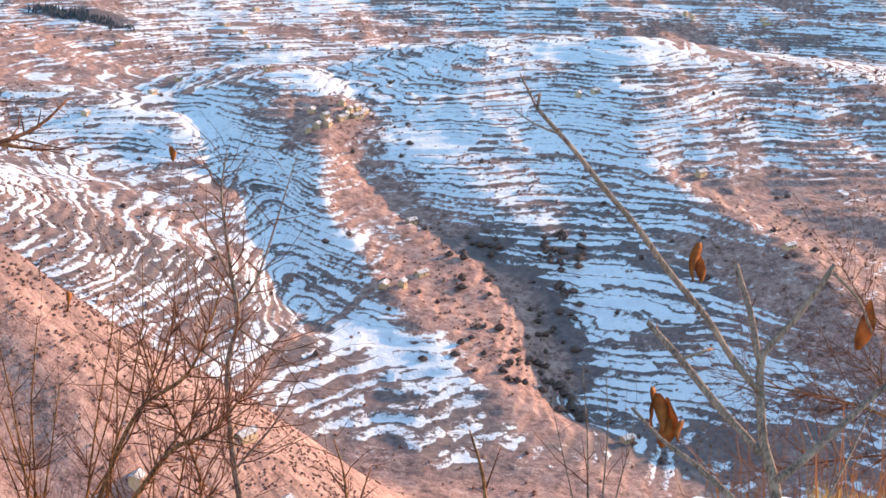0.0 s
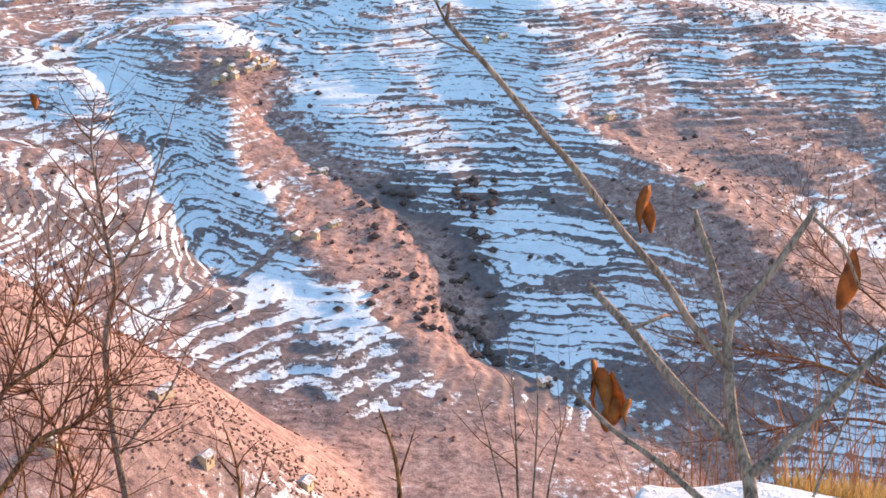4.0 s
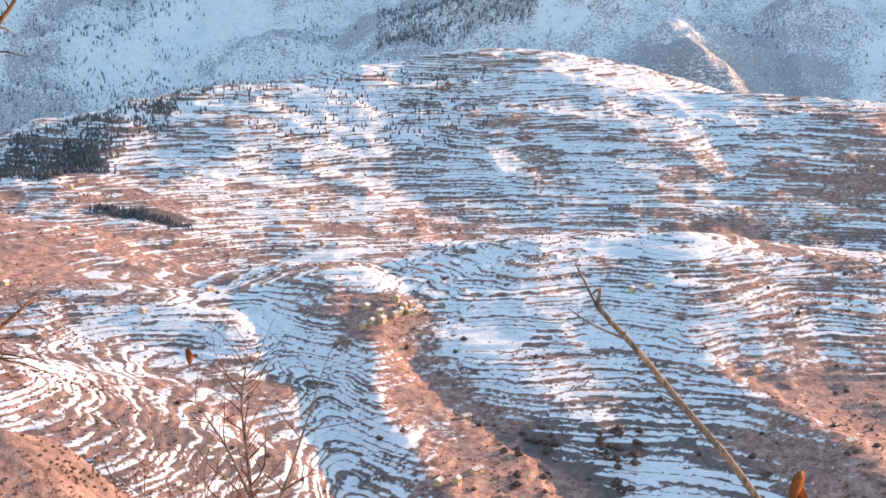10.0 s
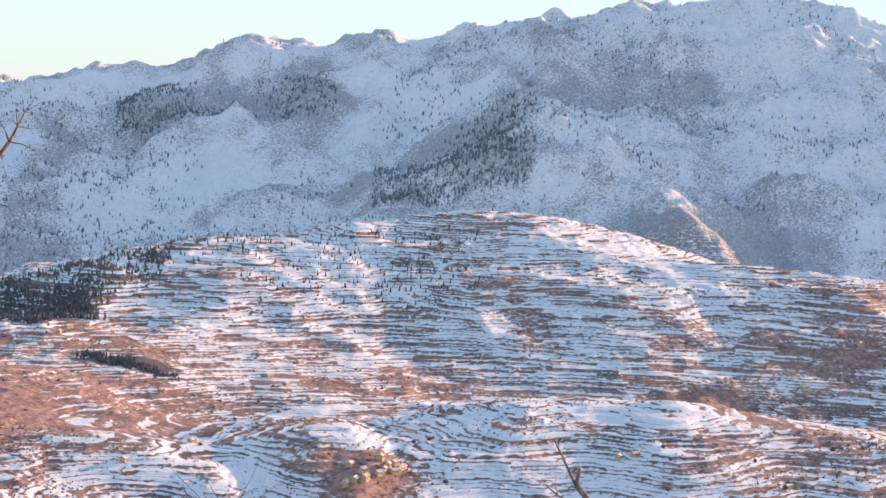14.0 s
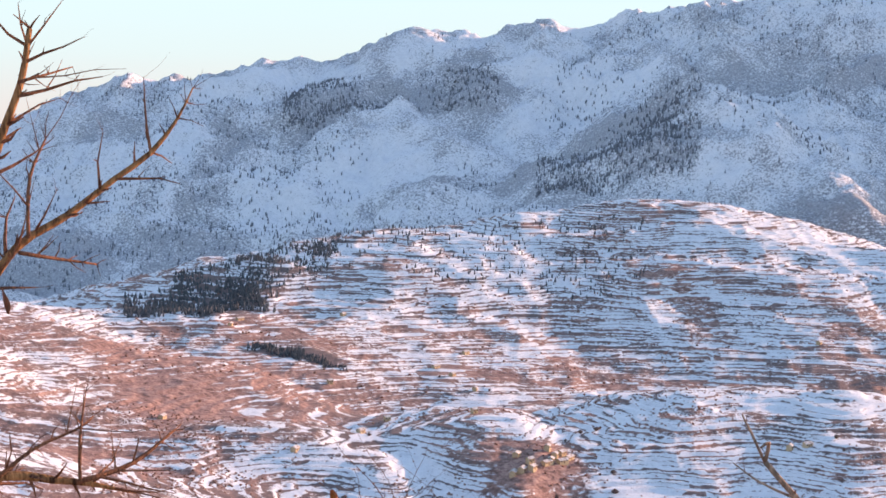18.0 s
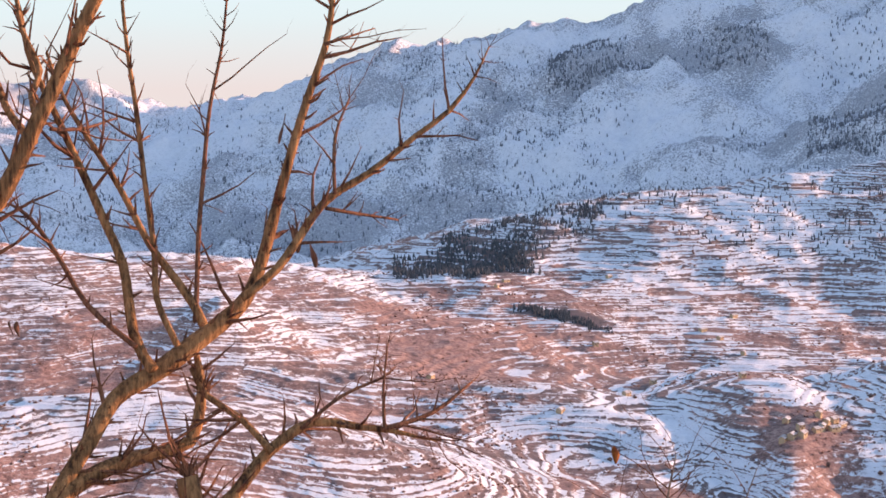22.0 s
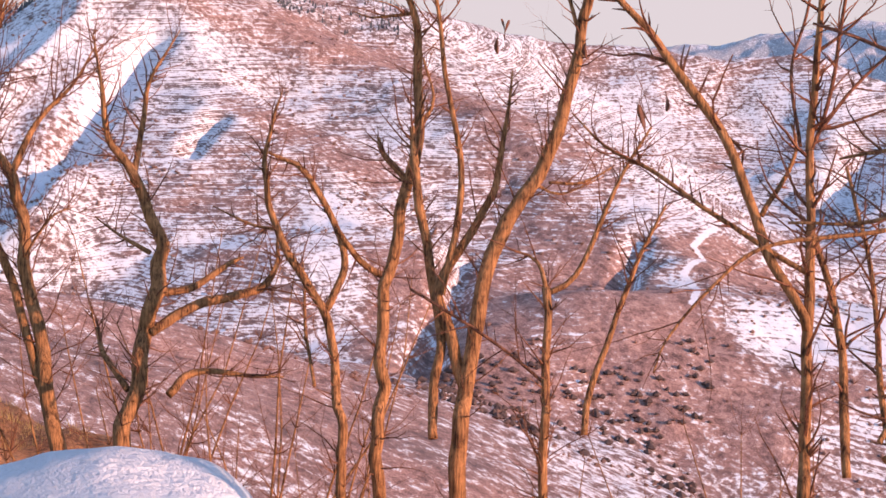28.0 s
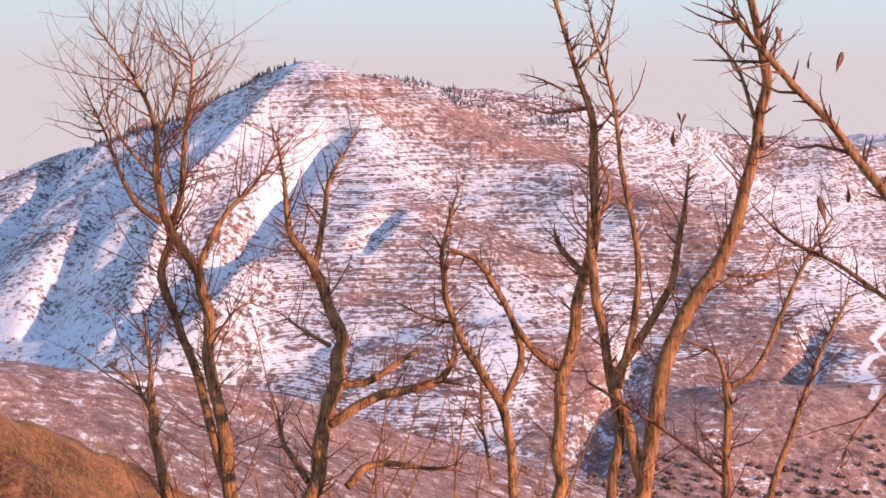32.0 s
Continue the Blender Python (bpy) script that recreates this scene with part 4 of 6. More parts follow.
# limbs of the bare trees as they grow: kind, then x, y, z and radius along each
TREES = []
TREES.append(("locust_tree", "thick-barked bare locust tree with a forked trunk and pruned limbs", [
    ("trunk", [(-1.744, 2.547, 1.799, 0.0680), (-1.760, 2.544, 1.684, 0.0659), (-1.791, 2.523, 1.526, 0.0628), (-1.828, 2.490, 1.388, 0.0669), (-1.846, 2.465, 1.283, 0.0638), (-1.855, 2.445, 1.189, 0.0586), (-1.849, 2.430, 1.084, 0.0586), (-1.834, 2.410, 0.959, 0.0638), (-1.814, 2.382, 0.814, 0.0669), (-1.793, 2.355, 0.697, 0.0732)]),
    ("limb", [(-1.717, 2.406, 0.689, 0.0262), (-1.723, 2.437, 0.809, 0.0254), (-1.718, 2.465, 0.912, 0.0239), (-1.697, 2.509, 1.056, 0.0217), (-1.652, 2.556, 1.192, 0.0195), (-1.590, 2.606, 1.340, 0.0173), (-1.532, 2.642, 1.456, 0.0158), (-1.471, 2.672, 1.595, 0.0143), (-1.407, 2.695, 1.731, 0.0129), (-1.368, 2.703, 1.804, 0.0118)]),
    ("limb", [(-1.542, 2.526, 0.714, 0.0182), (-1.513, 2.589, 0.793, 0.0190), (-1.433, 2.675, 0.873, 0.0169), (-1.336, 2.754, 0.921, 0.0140), (-1.274, 2.803, 0.935, 0.0126), (-1.265, 2.844, 1.019, 0.0097), (-1.284, 2.868, 1.088, 0.0060)]),
    ("limb", [(-1.526, 2.542, 0.733, 0.0160), (-1.477, 2.615, 0.817, 0.0161), (-1.428, 2.693, 0.948, 0.0154), (-1.398, 2.742, 1.019, 0.0162), (-1.339, 2.796, 1.069, 0.0193), (-1.235, 2.872, 1.153, 0.0171), (-1.188, 2.917, 1.223, 0.0127), (-1.156, 2.957, 1.339, 0.0109), (-1.119, 2.996, 1.508, 0.0091), (-1.068, 3.029, 1.688, 0.0068), (-1.051, 3.045, 1.789, 0.0053)]),
    ("limb", [(-1.216, 2.671, 0.659, 0.0225), (-1.230, 2.700, 0.761, 0.0225), (-1.239, 2.715, 0.823, 0.0218), (-1.245, 2.728, 0.882, 0.0211)]),
    ("branch", [(-1.168, 2.825, 1.207, 0.0087), (-1.115, 2.875, 1.258, 0.0088), (-1.040, 2.935, 1.377, 0.0081), (-0.962, 2.985, 1.436, 0.0071), (-0.883, 3.033, 1.506, 0.0056), (-0.824, 3.071, 1.555, 0.0053), (-0.780, 3.103, 1.621, 0.0030), (-0.757, 3.129, 1.680, 0.0015)]),
    ("branch", [(-1.315, 2.742, 1.079, 0.0109), (-1.362, 2.764, 1.141, 0.0103), (-1.396, 2.798, 1.270, 0.0093), (-1.440, 2.816, 1.346, 0.0086), (-1.504, 2.825, 1.470, 0.0075), (-1.556, 2.832, 1.572, 0.0065), (-1.606, 2.837, 1.675, 0.0054), (-1.635, 2.849, 1.778, 0.0043)]),
    ("branch", [(-1.347, 2.736, 1.123, 0.0058), (-1.451, 2.753, 1.195, 0.0055), (-1.526, 2.782, 1.280, 0.0049), (-1.601, 2.807, 1.356, 0.0042), (-1.657, 2.834, 1.379, 0.0027)]),
    ("branch", [(-1.233, 2.792, 1.159, 0.0094), (-1.294, 2.814, 1.237, 0.0081), (-1.361, 2.829, 1.313, 0.0071), (-1.427, 2.844, 1.413, 0.0060), (-1.492, 2.853, 1.503, 0.0053), (-1.547, 2.864, 1.583, 0.0042), (-1.590, 2.878, 1.675, 0.0031)]),
    ("branch", [(-1.276, 2.767, 1.122, 0.0065), (-1.322, 2.779, 1.207, 0.0062), (-1.336, 2.802, 1.294, 0.0059), (-1.360, 2.820, 1.426, 0.0052), (-1.381, 2.834, 1.570, 0.0048), (-1.398, 2.843, 1.670, 0.0041), (-1.411, 2.851, 1.770, 0.0034)]),
    ("branch", [(-1.248, 2.786, 1.164, 0.0051), (-1.267, 2.852, 1.313, 0.0048), (-1.277, 2.912, 1.444, 0.0045), (-1.285, 2.967, 1.567, 0.0038), (-1.280, 3.021, 1.682, 0.0031), (-1.288, 3.068, 1.776, 0.0024)]),
    ("branch", [(-1.229, 2.709, 0.792, 0.0138), (-1.160, 2.760, 0.838, 0.0131), (-1.108, 2.810, 0.916, 0.0117), (-1.041, 2.855, 0.968, 0.0095), (-0.959, 2.887, 0.955, 0.0073), (-0.898, 2.912, 0.946, 0.0055), (-0.819, 2.937, 0.924, 0.0015)]),
    ("branch", [(-0.908, 2.868, 0.959, 0.0051), (-0.827, 2.947, 0.977, 0.0044), (-0.769, 3.023, 1.027, 0.0023)]),
    ("branch", [(-0.903, 2.870, 0.962, 0.0036), (-0.923, 2.930, 1.022, 0.0030), (-0.932, 2.995, 1.104, 0.0011)]),
    ("branch", [(-1.053, 2.822, 0.962, 0.0044), (-0.994, 2.889, 1.014, 0.0033), (-0.931, 2.949, 1.041, 0.0026), (-0.917, 2.991, 1.057, 0.0011)]),
    ("branch", [(-1.102, 2.795, 0.920, 0.0073), (-1.169, 2.818, 0.973, 0.0066), (-1.246, 2.832, 1.011, 0.0067), (-1.291, 2.860, 1.061, 0.0053)]),
    ("branch", [(-1.517, 2.690, 1.506, 0.0087), (-1.562, 2.712, 1.535, 0.0081), (-1.605, 2.735, 1.574, 0.0075), (-1.637, 2.762, 1.619, 0.0068), (-1.698, 2.771, 1.687, 0.0061), (-1.753, 2.781, 1.768, 0.0050)]),
    ("branch", [(-1.507, 2.696, 1.535, 0.0073), (-1.543, 2.734, 1.595, 0.0066), (-1.554, 2.785, 1.639, 0.0060), (-1.604, 2.812, 1.719, 0.0053), (-1.635, 2.848, 1.789, 0.0043)]),
    ("branch", [(-1.490, 2.705, 1.530, 0.0040), (-1.510, 2.864, 1.528, 0.0034), (-1.518, 3.027, 1.543, 0.0016)]),
    ("branch", [(-1.022, 2.895, 1.374, 0.0040), (-0.979, 2.960, 1.359, 0.0033), (-0.919, 3.028, 1.342, 0.0019)]),
    ("branch", [(-1.006, 2.902, 1.401, 0.0036), (-1.020, 2.955, 1.509, 0.0033), (-1.011, 3.012, 1.580, 0.0019)]),
    ("branch", [(-1.581, 2.647, 1.380, 0.0033), (-1.682, 2.736, 1.417, 0.0023), (-1.750, 2.842, 1.428, 0.0012)]),
    ("branch", [(-1.586, 2.645, 1.380, 0.0065), (-1.717, 2.620, 1.186, 0.0037), (-1.812, 2.619, 1.075, 0.0030), (-1.889, 2.627, 0.978, 0.0023)]),
    ("branch", [(-1.802, 2.446, 1.008, 0.0080), (-1.763, 2.472, 1.000, 0.0073), (-1.731, 2.489, 0.980, 0.0058)]),
    ("branch", [(-1.021, 2.902, 1.684, 0.0033), (-0.989, 2.964, 1.701, 0.0022), (-0.961, 3.024, 1.716, 0.0011)]),
]))
TREES.append(("locust_limb_tree", "bent bare locust tree with a knotted crook", [
    ("trunk", [(-1.883, 2.445, 0.567, 0.0183), (-1.915, 2.456, 0.653, 0.0175), (-1.970, 2.463, 0.785, 0.0168), (-2.058, 2.450, 0.967, 0.0160), (-2.136, 2.420, 1.106, 0.0168), (-2.200, 2.382, 1.187, 0.0191), (-2.226, 2.366, 1.227, 0.0206), (-2.219, 2.381, 1.292, 0.0183), (-2.237, 2.377, 1.406, 0.0172), (-2.258, 2.365, 1.509, 0.0156), (-2.277, 2.347, 1.655, 0.0145), (-2.287, 2.334, 1.733, 0.0137)]),
    ("limb", [(-2.024, 2.353, 0.596, 0.0145), (-2.071, 2.371, 0.666, 0.0146), (-2.166, 2.385, 0.852, 0.0147), (-2.208, 2.408, 0.962, 0.0136), (-2.235, 2.437, 1.074, 0.0133), (-2.245, 2.470, 1.152, 0.0126)]),
    ("branch", [(-2.220, 2.367, 1.196, 0.0114), (-2.296, 2.316, 1.193, 0.0069), (-2.415, 2.210, 1.138, 0.0054), (-2.499, 2.136, 1.109, 0.0042), (-2.594, 2.046, 1.100, 0.0031)]),
    ("branch", [(-2.249, 2.355, 1.288, 0.0084), (-2.379, 2.281, 1.280, 0.0066), (-2.497, 2.207, 1.255, 0.0047), (-2.581, 2.163, 1.231, 0.0028)]),
    ("branch", [(-2.246, 2.368, 1.384, 0.0130), (-2.290, 2.359, 1.436, 0.0123), (-2.343, 2.341, 1.488, 0.0100), (-2.396, 2.321, 1.569, 0.0078), (-2.481, 2.266, 1.583, 0.0043), (-2.540, 2.234, 1.589, 0.0020)]),
    ("branch", [(-2.325, 2.301, 1.444, 0.0050), (-2.432, 2.268, 1.434, 0.0047), (-2.530, 2.241, 1.453, 0.0043), (-2.635, 2.204, 1.489, 0.0040), (-2.716, 2.188, 1.507, 0.0032)]),
    ("branch", [(-2.146, 2.416, 1.130, 0.0050), (-2.121, 2.502, 1.213, 0.0046), (-2.111, 2.571, 1.301, 0.0047), (-2.097, 2.640, 1.415, 0.0036), (-2.120, 2.677, 1.484, 0.0024), (-2.182, 2.682, 1.523, 0.0012)]),
    ("branch", [(-2.229, 2.384, 1.412, 0.0046), (-2.222, 2.456, 1.419, 0.0035), (-2.161, 2.568, 1.424, 0.0016)]),
    ("branch", [(-2.241, 2.378, 1.486, 0.0038), (-2.269, 2.487, 1.551, 0.0031), (-2.287, 2.600, 1.656, 0.0020)]),
    ("branch", [(-2.292, 2.333, 1.465, 0.0046), (-2.363, 2.338, 1.590, 0.0047), (-2.414, 2.357, 1.682, 0.0035)]),
    ("branch", [(-2.269, 2.318, 1.160, 0.0053), (-2.312, 2.393, 1.052, 0.0059), (-2.340, 2.470, 0.915, 0.0065), (-2.387, 2.538, 0.821, 0.0067)]),
    ("branch", [(-2.165, 2.352, 0.918, 0.0061), (-2.247, 2.304, 0.844, 0.0085), (-2.316, 2.254, 0.747, 0.0078), (-2.374, 2.210, 0.656, 0.0087)]),
    ("branch", [(-2.225, 2.278, 0.846, 0.0038), (-2.177, 2.378, 0.817, 0.0031), (-2.180, 2.436, 0.797, 0.0016)]),
    ("branch", [(-2.347, 2.105, 0.689, 0.0061), (-2.452, 2.264, 0.740, 0.0056), (-2.537, 2.446, 0.813, 0.0051), (-2.599, 2.628, 0.835, 0.0027)]),
]))
TREES.append(("young_locust", "slender bare locust tree with several thin stems", [
    ("trunk", [(-2.930, 2.427, 0.319, 0.0161), (-2.960, 2.445, 0.425, 0.0151), (-3.008, 2.493, 0.668, 0.0142), (-3.047, 2.512, 0.863, 0.0128), (-3.073, 2.525, 1.032, 0.0113), (-3.098, 2.532, 1.230, 0.0099), (-3.107, 2.543, 1.484, 0.0080), (-3.105, 2.547, 1.651, 0.0061), (-3.103, 2.546, 1.734, 0.0047)]),
    ("limb", [(-2.877, 2.520, 0.393, 0.0113), (-2.938, 2.550, 0.521, 0.0124), (-2.993, 2.588, 0.681, 0.0105), (-3.073, 2.593, 0.847, 0.0096), (-3.130, 2.592, 0.945, 0.0087)]),
    ("limb", [(-3.027, 2.496, 0.738, 0.0132), (-3.098, 2.445, 0.897, 0.0132), (-3.146, 2.402, 1.027, 0.0127), (-3.199, 2.348, 1.186, 0.0126), (-3.271, 2.258, 1.357, 0.0117), (-3.301, 2.203, 1.442, 0.0102), (-3.351, 2.115, 1.540, 0.0088), (-3.401, 2.017, 1.663, 0.0078), (-3.420, 1.960, 1.741, 0.0064)]),
    ("branch", [(-3.049, 2.513, 0.874, 0.0076), (-3.164, 2.430, 0.943, 0.0071), (-3.276, 2.345, 1.024, 0.0062), (-3.382, 2.256, 1.106, 0.0058), (-3.473, 2.172, 1.160, 0.0043), (-3.547, 2.112, 1.243, 0.0019)]),
    ("branch", [(-3.150, 2.432, 1.012, 0.0071), (-3.158, 2.490, 1.087, 0.0062), (-3.168, 2.546, 1.175, 0.0048), (-3.207, 2.561, 1.237, 0.0029)]),
    ("branch", [(-3.092, 2.532, 1.187, 0.0057), (-3.096, 2.580, 1.298, 0.0052), (-3.108, 2.617, 1.481, 0.0048), (-3.115, 2.648, 1.651, 0.0039), (-3.128, 2.667, 1.708, 0.0029)]),
    ("branch", [(-3.111, 2.511, 1.189, 0.0047), (-3.195, 2.539, 1.370, 0.0043), (-3.230, 2.607, 1.510, 0.0039), (-3.268, 2.664, 1.684, 0.0030)]),
    ("branch", [(-3.084, 2.547, 1.229, 0.0052), (-3.088, 2.653, 1.336, 0.0043), (-3.066, 2.779, 1.445, 0.0034), (-3.039, 2.903, 1.529, 0.0020)]),
    ("branch", [(-2.503, 2.863, 0.406, 0.0170), (-2.632, 2.963, 0.598, 0.0165), (-2.763, 3.049, 0.807, 0.0159), (-2.849, 3.148, 0.986, 0.0142), (-2.904, 3.256, 1.128, 0.0104)]),
    ("branch", [(-2.802, 2.605, 0.415, 0.0094), (-2.927, 2.660, 0.587, 0.0087), (-3.024, 2.723, 0.741, 0.0074), (-3.127, 2.771, 0.905, 0.0060), (-3.250, 2.794, 1.108, 0.0046)]),
    ("branch", [(-2.707, 2.809, 0.736, 0.0066), (-2.810, 2.868, 0.920, 0.0063), (-2.893, 2.923, 1.056, 0.0054), (-2.982, 2.973, 1.257, 0.0045), (-3.052, 3.023, 1.420, 0.0031)]),
    ("branch", [(-2.827, 2.592, 0.442, 0.0104), (-2.817, 2.797, 0.575, 0.0097), (-2.801, 2.985, 0.691, 0.0079), (-2.828, 3.115, 0.758, 0.0051)]),
    ("branch", [(-2.722, 2.884, 1.127, 0.0071), (-2.739, 2.773, 1.083, 0.0060), (-2.859, 2.551, 1.010, 0.0059), (-2.980, 2.309, 0.968, 0.0049), (-2.992, 2.160, 0.872, 0.0040), (-2.977, 2.030, 0.765, 0.0030), (-2.926, 1.960, 0.707, 0.0021)]),
    ("branch", [(-2.916, 2.615, 0.744, 0.0047), (-2.949, 2.784, 0.964, 0.0039), (-2.980, 2.906, 1.021, 0.0015)]),
    ("branch", [(-2.623, 2.765, 0.408, 0.0085), (-2.637, 2.899, 0.551, 0.0077), (-2.602, 3.045, 0.646, 0.0059), (-2.585, 3.172, 0.746, 0.0030)]),
    ("branch", [(-3.319, 2.278, 1.362, 0.0057), (-3.283, 2.365, 1.237, 0.0043), (-3.252, 2.444, 1.159, 0.0038), (-3.282, 2.450, 1.098, 0.0015)]),
]))
TREES.append(("bushy_tree", "bare tree with a broad crown of fine twigs", [
    ("trunk", [(-6.795, 1.497, -0.529, 0.0366), (-6.863, 1.490, -0.308, 0.0349), (-6.954, 1.461, 0.019, 0.0305), (-7.034, 1.430, 0.378, 0.0270), (-7.087, 1.392, 0.664, 0.0253), (-7.134, 1.286, 0.874, 0.0218), (-7.159, 1.241, 1.056, 0.0183), (-7.176, 1.235, 1.317, 0.0131), (-7.197, 1.151, 1.550, 0.0078), (-7.225, 0.955, 1.831, 0.0026)]),
    ("limb", [(-6.840, 1.496, -0.382, 0.0227), (-6.934, 1.442, -0.135, 0.0210), (-7.050, 1.365, 0.246, 0.0201), (-7.142, 1.256, 0.583, 0.0202), (-7.174, 1.265, 0.738, 0.0184), (-7.200, 1.355, 1.051, 0.0150), (-7.223, 1.391, 1.366, 0.0097), (-7.233, 1.423, 1.628, 0.0053), (-7.259, 1.351, 1.769, 0.0027)]),
    ("limb", [(-7.087, 1.392, 0.664, 0.0192), (-7.119, 1.523, 0.894, 0.0131), (-7.129, 1.690, 1.074, 0.0079), (-7.144, 1.805, 1.244, 0.0027)]),
    ("limb", [(-7.144, 1.248, 0.900, 0.0140), (-7.246, 1.124, 1.027, 0.0114), (-7.344, 1.040, 1.286, 0.0071), (-7.430, 0.957, 1.509, 0.0027)]),
    ("branch", [(-7.175, 1.234, 1.291, 0.0087), (-7.212, 1.337, 1.497, 0.0053), (-7.255, 1.376, 1.706, 0.0018)]),
    ("branch", [(-7.161, 1.241, 1.082, 0.0078), (-7.259, 1.054, 1.342, 0.0053), (-7.323, 1.004, 1.627, 0.0018)]),
    ("branch", [(-7.023, 1.441, 0.326, 0.0078), (-7.072, 1.561, 0.472, 0.0061), (-7.102, 1.678, 0.515, 0.0027)]),
    ("branch", [(-7.149, 1.375, 1.342, 0.0061), (-7.185, 1.465, 1.550, 0.0035), (-7.222, 1.529, 1.694, 0.0018)]),
]))
TREES.append(("pollard_stub", "dark broken stub of a bare tree", [
    ("trunk", [(-7.235, 1.283, -0.637, 0.0276), (-7.307, 1.268, -0.404, 0.0258), (-7.396, 1.246, -0.074, 0.0239), (-7.457, 1.234, 0.208, 0.0101), (-7.500, 1.219, 0.439, 0.0055)]),
    ("branch", [(-7.396, 1.246, -0.074, 0.0110), (-7.490, 1.177, 0.065, 0.0083), (-7.583, 1.056, 0.168, 0.0047)]),
]))
TREES.append(("crooked_tree", "gnarled pollarded tree with a long low limb", [
    ("trunk", [(-6.167, 1.627, -0.357, 0.0368), (-6.202, 1.675, -0.200, 0.0352), (-6.258, 1.755, 0.098, 0.0336), (-6.292, 1.817, 0.332, 0.0336), (-6.311, 1.838, 0.462, 0.0288), (-6.355, 1.792, 0.641, 0.0240), (-6.392, 1.738, 0.785, 0.0200), (-6.428, 1.663, 0.906, 0.0152), (-6.454, 1.642, 1.122, 0.0088), (-6.472, 1.619, 1.327, 0.0032)]),
    ("limb", [(-6.251, 1.778, 0.097, 0.0208), (-6.257, 1.856, 0.135, 0.0224), (-6.241, 2.029, 0.217, 0.0209), (-6.193, 2.244, 0.259, 0.0177), (-6.205, 2.321, 0.353, 0.0121), (-6.242, 2.341, 0.470, 0.0049)]),
    ("branch", [(-6.279, 1.812, 0.261, 0.0192), (-6.269, 1.962, 0.273, 0.0161), (-6.262, 2.140, 0.366, 0.0113), (-6.280, 2.198, 0.384, 0.0049)]),
    ("branch", [(-6.379, 1.749, 0.713, 0.0144), (-6.424, 1.814, 0.950, 0.0120), (-6.463, 1.847, 1.117, 0.0089), (-6.467, 1.990, 1.347, 0.0024)]),
    ("branch", [(-6.316, 1.799, 0.426, 0.0112), (-6.457, 1.715, 0.482, 0.0065), (-6.590, 1.650, 0.539, 0.0025)]),
    ("branch", [(-6.168, 1.827, -0.156, 0.0192), (-6.191, 1.940, -0.074, 0.0161), (-6.137, 2.173, -0.100, 0.0097), (-6.112, 2.319, -0.116, 0.0032)]),
    ("branch", [(-6.223, 1.669, -0.132, 0.0144), (-6.377, 1.613, -0.017, 0.0114), (-6.505, 1.623, 0.078, 0.0099)]),
]))
TREES.append(("dark_forked_tree", "slim dark bare tree that forks low", [
    ("trunk", [(-5.596, 2.361, -0.263, 0.0206), (-5.644, 2.363, -0.114, 0.0198), (-5.712, 2.366, 0.126, 0.0183), (-5.754, 2.345, 0.258, 0.0183), (-5.832, 2.252, 0.436, 0.0168), (-5.892, 2.188, 0.617, 0.0145), (-5.929, 2.165, 0.799, 0.0114), (-5.939, 2.204, 1.006, 0.0069), (-5.934, 2.244, 1.133, 0.0023)]),
    ("limb", [(-5.747, 2.355, 0.247, 0.0168), (-5.765, 2.449, 0.413, 0.0153), (-5.824, 2.435, 0.568, 0.0138), (-5.924, 2.337, 0.793, 0.0131), (-5.974, 2.282, 0.836, 0.0093), (-6.041, 2.183, 0.880, 0.0031)]),
    ("branch", [(-5.885, 2.186, 0.571, 0.0076), (-5.972, 2.108, 0.585, 0.0062), (-6.077, 1.996, 0.646, 0.0023)]),
    ("branch", [(-5.787, 2.419, 0.574, 0.0107), (-5.767, 2.525, 0.431, 0.0138), (-5.752, 2.642, 0.356, 0.0155)]),
    ("branch", [(-5.696, 2.287, -0.051, 0.0076), (-5.906, 2.335, 0.180, 0.0070), (-6.091, 2.398, 0.381, 0.0040)]),
]))
TREES.append(("pod_tree", "tall bare locust tree with hanging seed pods", [
    ("trunk", [(-5.189, 2.335, -0.140, 0.0250), (-5.222, 2.361, 0.000, 0.0243), (-5.281, 2.397, 0.266, 0.0229), (-5.315, 2.429, 0.474, 0.0229), (-5.328, 2.472, 0.644, 0.0229), (-5.334, 2.553, 0.943, 0.0214), (-5.353, 2.564, 1.177, 0.0186), (-5.370, 2.554, 1.391, 0.0150), (-5.379, 2.543, 1.476, 0.0129), (-5.400, 2.504, 1.603, 0.0100), (-5.433, 2.421, 1.877, 0.0079), (-5.437, 2.399, 1.982, 0.0064)]),
    ("limb", [(-5.329, 2.484, 0.686, 0.0114), (-5.367, 2.525, 0.810, 0.0129), (-5.447, 2.467, 0.911, 0.0116), (-5.493, 2.464, 0.973, 0.0058)]),
    ("branch", [(-5.337, 2.566, 1.028, 0.0114), (-5.367, 2.638, 1.131, 0.0058), (-5.441, 2.626, 1.279, 0.0044)]),
    ("branch", [(-5.374, 2.552, 1.454, 0.0086), (-5.488, 2.430, 1.431, 0.0036), (-5.561, 2.393, 1.451, 0.0022)]),
    ("branch", [(-5.395, 2.513, 1.603, 0.0071), (-5.397, 2.619, 1.710, 0.0058), (-5.418, 2.675, 1.881, 0.0036)]),
    ("branch", [(-5.417, 2.467, 1.518, 0.0057), (-5.500, 2.410, 1.560, 0.0036), (-5.581, 2.353, 1.581, 0.0015)]),
]))
